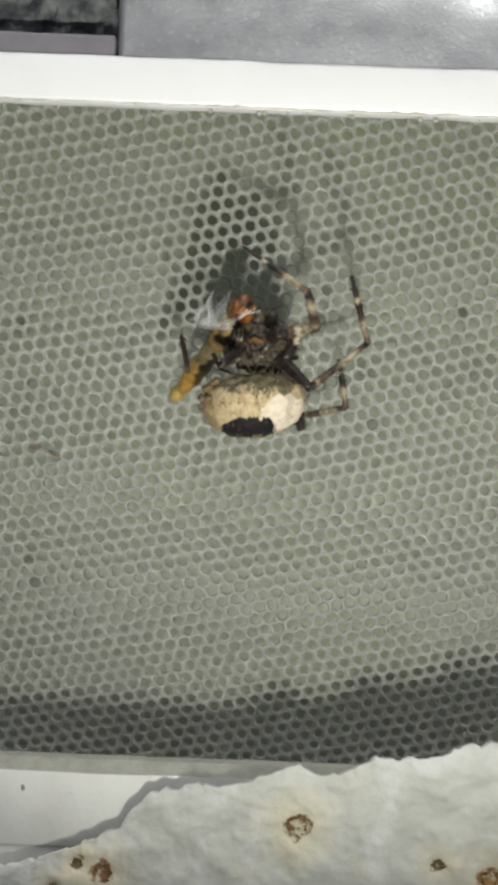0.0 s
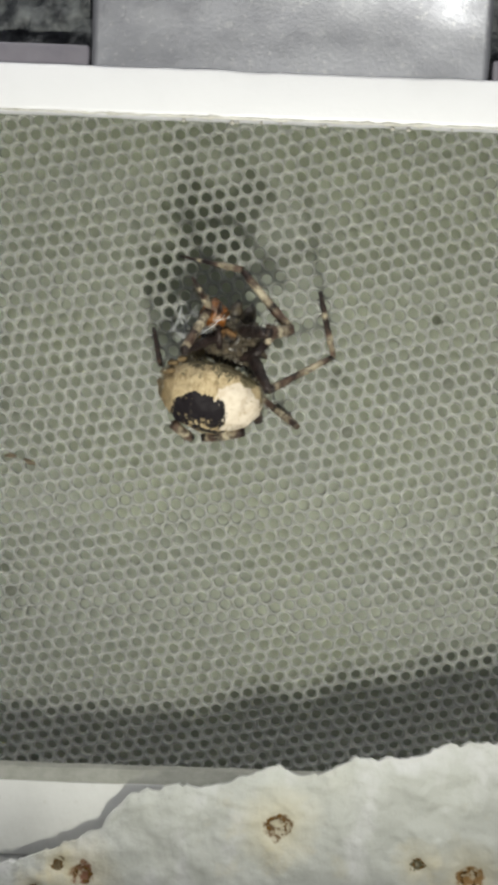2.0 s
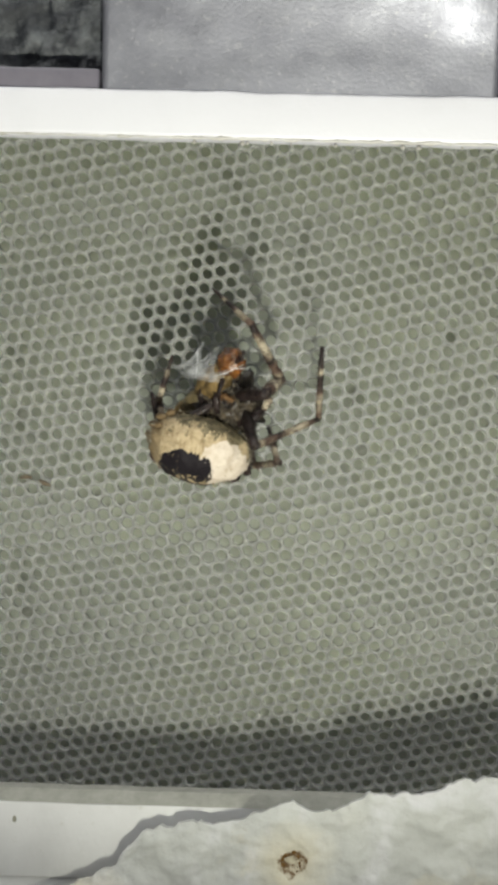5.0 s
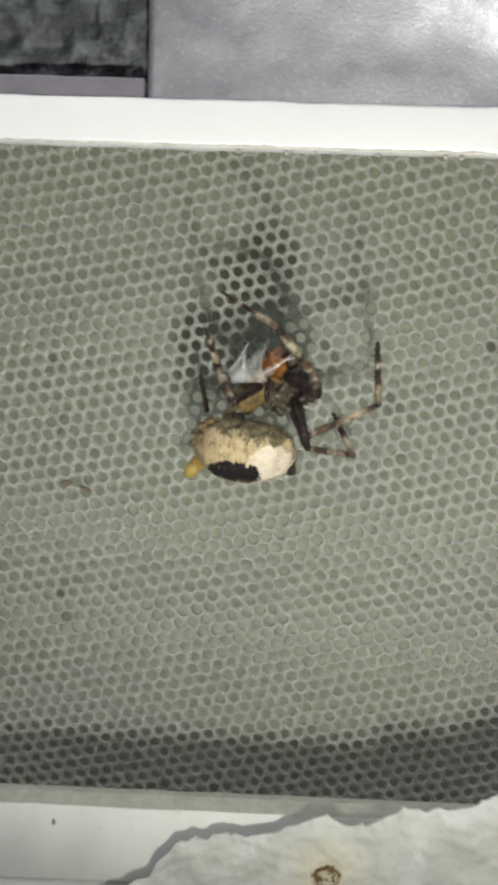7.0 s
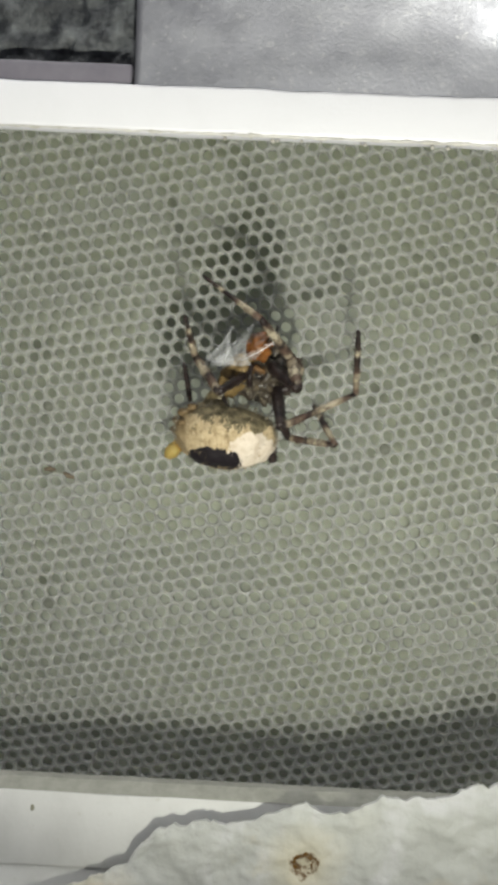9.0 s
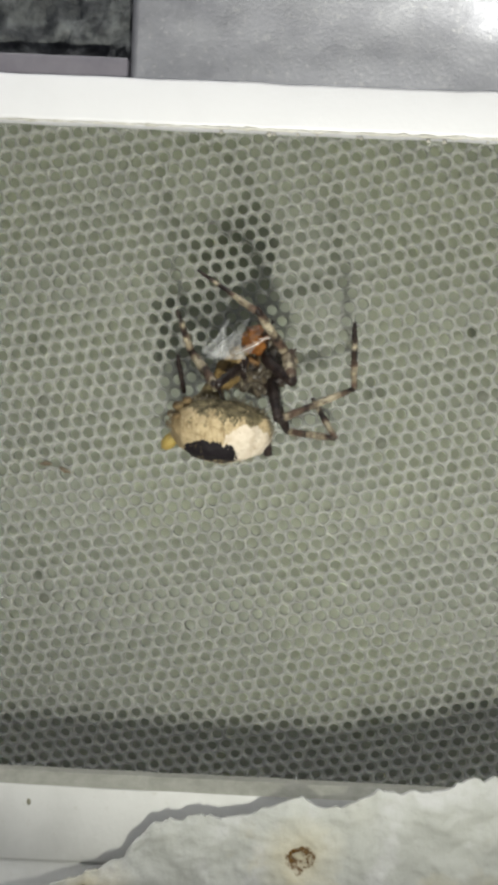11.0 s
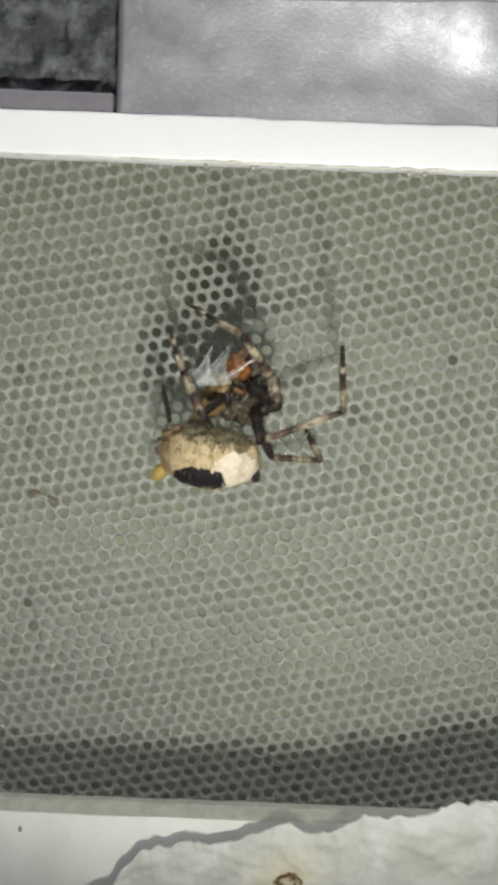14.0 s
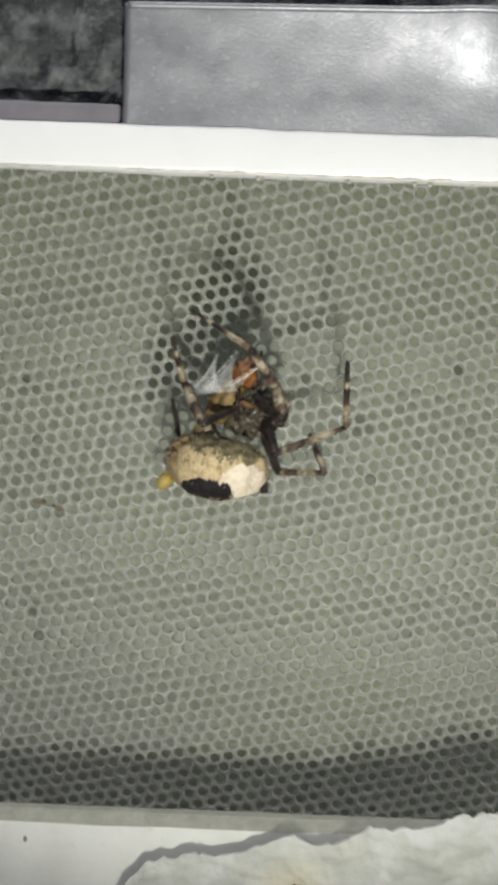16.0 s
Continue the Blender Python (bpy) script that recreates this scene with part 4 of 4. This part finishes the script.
def prey_insect():
    """Head at the top, body along -z."""
    prey = thing("prey_insect", "amber-headed honey-coloured insect half wrapped in white silk", "insect")
    part("head", blob_mesh("head", 0.95, 0.85, 1.05, AMBER, 0.42, 1.2, 28, 18), prey, "glossy amber head")
    part("thorax", blob_mesh("thorax", 1.1, 1.0, 2.0, WRAPPED, 0.25, 1.6, 28, 20), prey, "pale thorax wound in silk").location = (0, 0.3 * MM, -2.7 * MM)

    def rings(p, u):
        k = 1 + 0.08 * math.sin(14 * u.z)
        k *= max(0.08, 1 - u.z * u.z) ** -0.25 * 0.88
        k *= 1.0 - 0.28 * max(0.0, -u.z)
        return Vector((p.x * k, p.y * k, p.z))

    part("hind_body", blob_mesh("hind_body", 0.95, 0.9, 3.5, HONEY, 0.06, 2.0, 28, 40, rings), prey, "ringed hind body, honey-yellow towards the tail").location = (0, 0.3 * MM, -7.2 * MM)
    part("tail_tip", blob_mesh("tail_tip", 0.55, 0.52, 0.8, YOLK, 0.12, 1.0, 24, 16), prey, "rounded yellow tail tip").location = (-0.1 * MM, 0.2 * MM, -10.6 * MM)
    for ax, az, bx, bz, tx, tz, deep in ((-2.2, -3.6, 0.5, -1.2, -1.2, 1.3, -0.9), (-2.7, -3.5, -0.4, -2.0, -2.4, 0.2, -0.6), (-0.9, -1.8, 0.5, -0.6, 0.9, 1.9, -1.1)):
        part("silk_wrap", silk_fan((ax, az), (bx, bz), (tx, tz), deep), prey, "white silk drawn out to a point")
    for ax, az, bx, bz, y in ((-1.3, 1.3, -1.9, -2.6, -1.15), (-2.4, 0.2, -2.3, -3.0, -0.85), (0.9, 1.9, -0.3, -1.4, -1.35), (-2.3, -0.4, -1.0, -2.4, -1.3), (0.2, 0.6, 1.3, 1.9, -1.2)):
        part("silk_thread", tube_mesh("silk_thread", [(ax, y, az), ((ax + bx) / 2 + 0.12, y - 0.06, (az + bz) / 2), (bx, y, bz)], [0.012, 0.024, 0.016], THREAD, 6), prey, "fine white silk thread")
    for k, (x, z, mx, mz, bx, bz) in enumerate(((0.4, -4.6, 1.5, -4.9, 2.9, -4.4), (0.5, -1.2, 0.9, -1.9, 1.4, -2.7), (0.3, 0.9, 0.5, 1.7, 0.1, 2.3))):
        part("leg", tube_mesh("leg", [(x, -0.5, z), (mx, -0.9, mz), (bx, -0.7, bz)], [0.16, 0.14, 0.07], THIGH, 8, 10), prey, "thin dark leg")
    return prey


prey = prey_insect()


# ---- what moves ----
def span(long, ax, az, bx, bz, ay, toward):
    """A segment's pose from joint a towards joint b, leaning out of the plane by what its length leaves; and b's depth."""
    dx, dz = bx - ax, bz - az
    flat = math.hypot(dx, dz)
    lean = toward * math.sqrt(max(0.0, long * long - flat * flat)) if flat < long else 0.0
    way = Vector((dx, lean, dz))
    m = way.to_track_quat("Z", "Y").to_matrix().to_4x4()
    return Matrix.Translation(Vector((ax, ay, az)) * MM) @ m, ay + lean


def motions():
    ledge.scale = LEDGE_BACK.to_scale()
    spider_thing.scale = prey.scale = SPIDER_BACK.to_scale()
    base = {row[0]: row for row in BODY_ROWS}
    walk(spider_thing, [(t, Matrix.Translation(SPIDER_BACK @ (Vector((x, -16, z)) * MM))) for t, x, z, _, _ in BODY_ROWS])
    walk(SPIDER["abdomen"], [(t, pose(0, 0, 0, -pitch, roll, 0)) for t, _, _, roll, pitch in BODY_ROWS])
    walk(SPIDER["carapace"], [(t, pose((x - base[t][1]) * MM, 0.7 * MM, (z - base[t][2]) * MM, 0, base[t][3] * 0.6 + 12, 0)) for t, x, z in HEAD_ROWS])
    heads = {t: (x, z) for t, x, z in HEAD_ROWS}

    def chain(keys, rows, starts, leans, y0):
        tracks = {k: [] for k in keys}
        for t, *flat in rows:
            bx, bz = base[t][1], base[t][2]
            pts = [(flat[k] - bx, flat[k + 1] - bz) for k in range(0, len(flat), 2)]
            if starts:
                hx, hz = heads[t]
                pts.insert(0, (hx - bx + starts[0], hz - bz + starts[1]))
            y = y0
            for k, (a, b) in zip(keys, zip(pts, pts[1:])):
                m, y = span(SEGMENTS[k][1], *a, *b, y, leans[keys.index(k)])
                tracks[k].append((t, m))
        for k in keys:
            walk(SEGMENTS[k][0], tracks[k])

    chain(["r1_thigh", "r1_shin", "r1_foot"], R1_ROWS, (1.2, -0.6), (-1, 1, -1), 0.2)
    chain(["r2_thigh", "r2_shin", "r2_foot"], R2_ROWS, (0.9, -1.0), (1, -1, 1), 0.6)
    chain(["r0_thigh", "r0_knee", "r0_shin", "r0_foot"], R0_ROWS, (0.8, 0.5), (-1, 1, -1, 1), -1.1)
    chain(["l1_thigh", "l1_shin", "l1_foot"], L1_ROWS, (-0.9, 0.0), (-1, 1, -1), -0.6)
    chain(["r3_thigh"], [(t, base[t][1] + 3.2, base[t][2] - 0.2, base[t][1] + 3.6, base[t][2] - 1.8) for t in heads], None, (1,), -0.4)
    chain(["l2_foot"], [(t, x - 6.0, z + 0.6, x - 5.3, z - 2.4) for t, (x, z) in heads.items()], None, (1,), 0.8)
    # the hind legs show under the abdomen only while it tips up
    under = {1.5: (-0.6, -2.7, 0.5, -3.0), 2: (-0.7, -3.2, 2.5, -2.6), 2.5: (0.2, -3.0, 2.8, -2.4), 5.5: (0.6, -2.2, 2.9, -2.2)}
    chain(["r4_shin"], [(t, *(base[t][1 + k % 2] + c for k, c in enumerate(under.get(t, (-0.8, -1.0, 2.2, -1.0))))) for t in heads], None, (-1,), 2.3)
    behind = {2: (-1.5, -3.3, -2.8, -2.3), 5.5: (-3.0, -1.7, -3.6, -0.6)}
    chain(["l4_shin"], [(t, *(base[t][1 + k % 2] + c for k, c in enumerate(behind.get(t, (-0.8, -0.8, -2.2, -0.4))))) for t in heads], None, (-1,), 1.8)
    # the thread is drawn taut twice, else it lies along the back of the abdomen
    taut = {1: (-4.0, 0.7, -1.2, 7.6), 3: (-4.1, 0.6, -1.3, 5.6)}
    chain(["thread"], [(t, *(base[t][1 + k % 2] + c for k, c in enumerate(taut.get(t, (-3.4, 0.3, 3.4, -0.3))))) for t in (0, 0.8, 1, 1.2, 2.7, 3, 5.5, 16)], None, (1,), 0.6)
    rows = []
    for t, hx, hz, tx, tz in PREY_ROWS:
        way = Vector((hx - tx, -math.sqrt(max(0.3, 10.7**2 - (hx - tx) ** 2 - (hz - tz) ** 2)), hz - tz))
        up = way.normalized()
        side = Vector((up.z, 0, -up.x)).normalized()
        turn = Matrix((side, up.cross(side), up)).transposed().to_4x4()
        rows.append((t, Matrix.Translation(SPIDER_BACK @ (Vector((hx, HELD_OUT.get(t, -17.2), hz)) * MM)) @ turn))
    walk(prey, rows)
    walk(ledge, [(t, Matrix.Translation(LEDGE_BACK @ (Vector((x, 0, z + 0.1)) * MM))) for t, x, z in LEDGE_ROWS])


# depth of the prey's head when the spider holds it before itself
HELD_OUT = {2.3: -18.0, 2.5: -19.4, 2.7: -18.0, 5.5: -18.6, 5.7: -17.8}
LEDGE_ROWS = [
    (0, 0.0, 1.14), (0.5, 0.15, 0.0), (1, -0.25, 0.41), (1.5, 0.2, 2.54), (2, 0.45, 1.78), (2.5, 0.3, 0.93), (3, 0.05, 1.4), (5.5, 0.33, 0.47), (6, 0.0, 1.35),
    (6.5, -0.1, 0), (7, -0.06, -0.04), (8, 0.02, -0.04), (9, 0, 0), (9.5, 0.01, -0.02), (12, -0.26, -0.06), (12.5, -0.35, -0.08), (13, -0.14, -0.44),
    (13.5, -0.18, -0.44), (14, -0.25, -0.23), (14.5, -0.3, -0.17), (15, -0.32, -0.12), (15.5, -0.26, 0.38), (16, -0.26, -0.34),
]
motions()
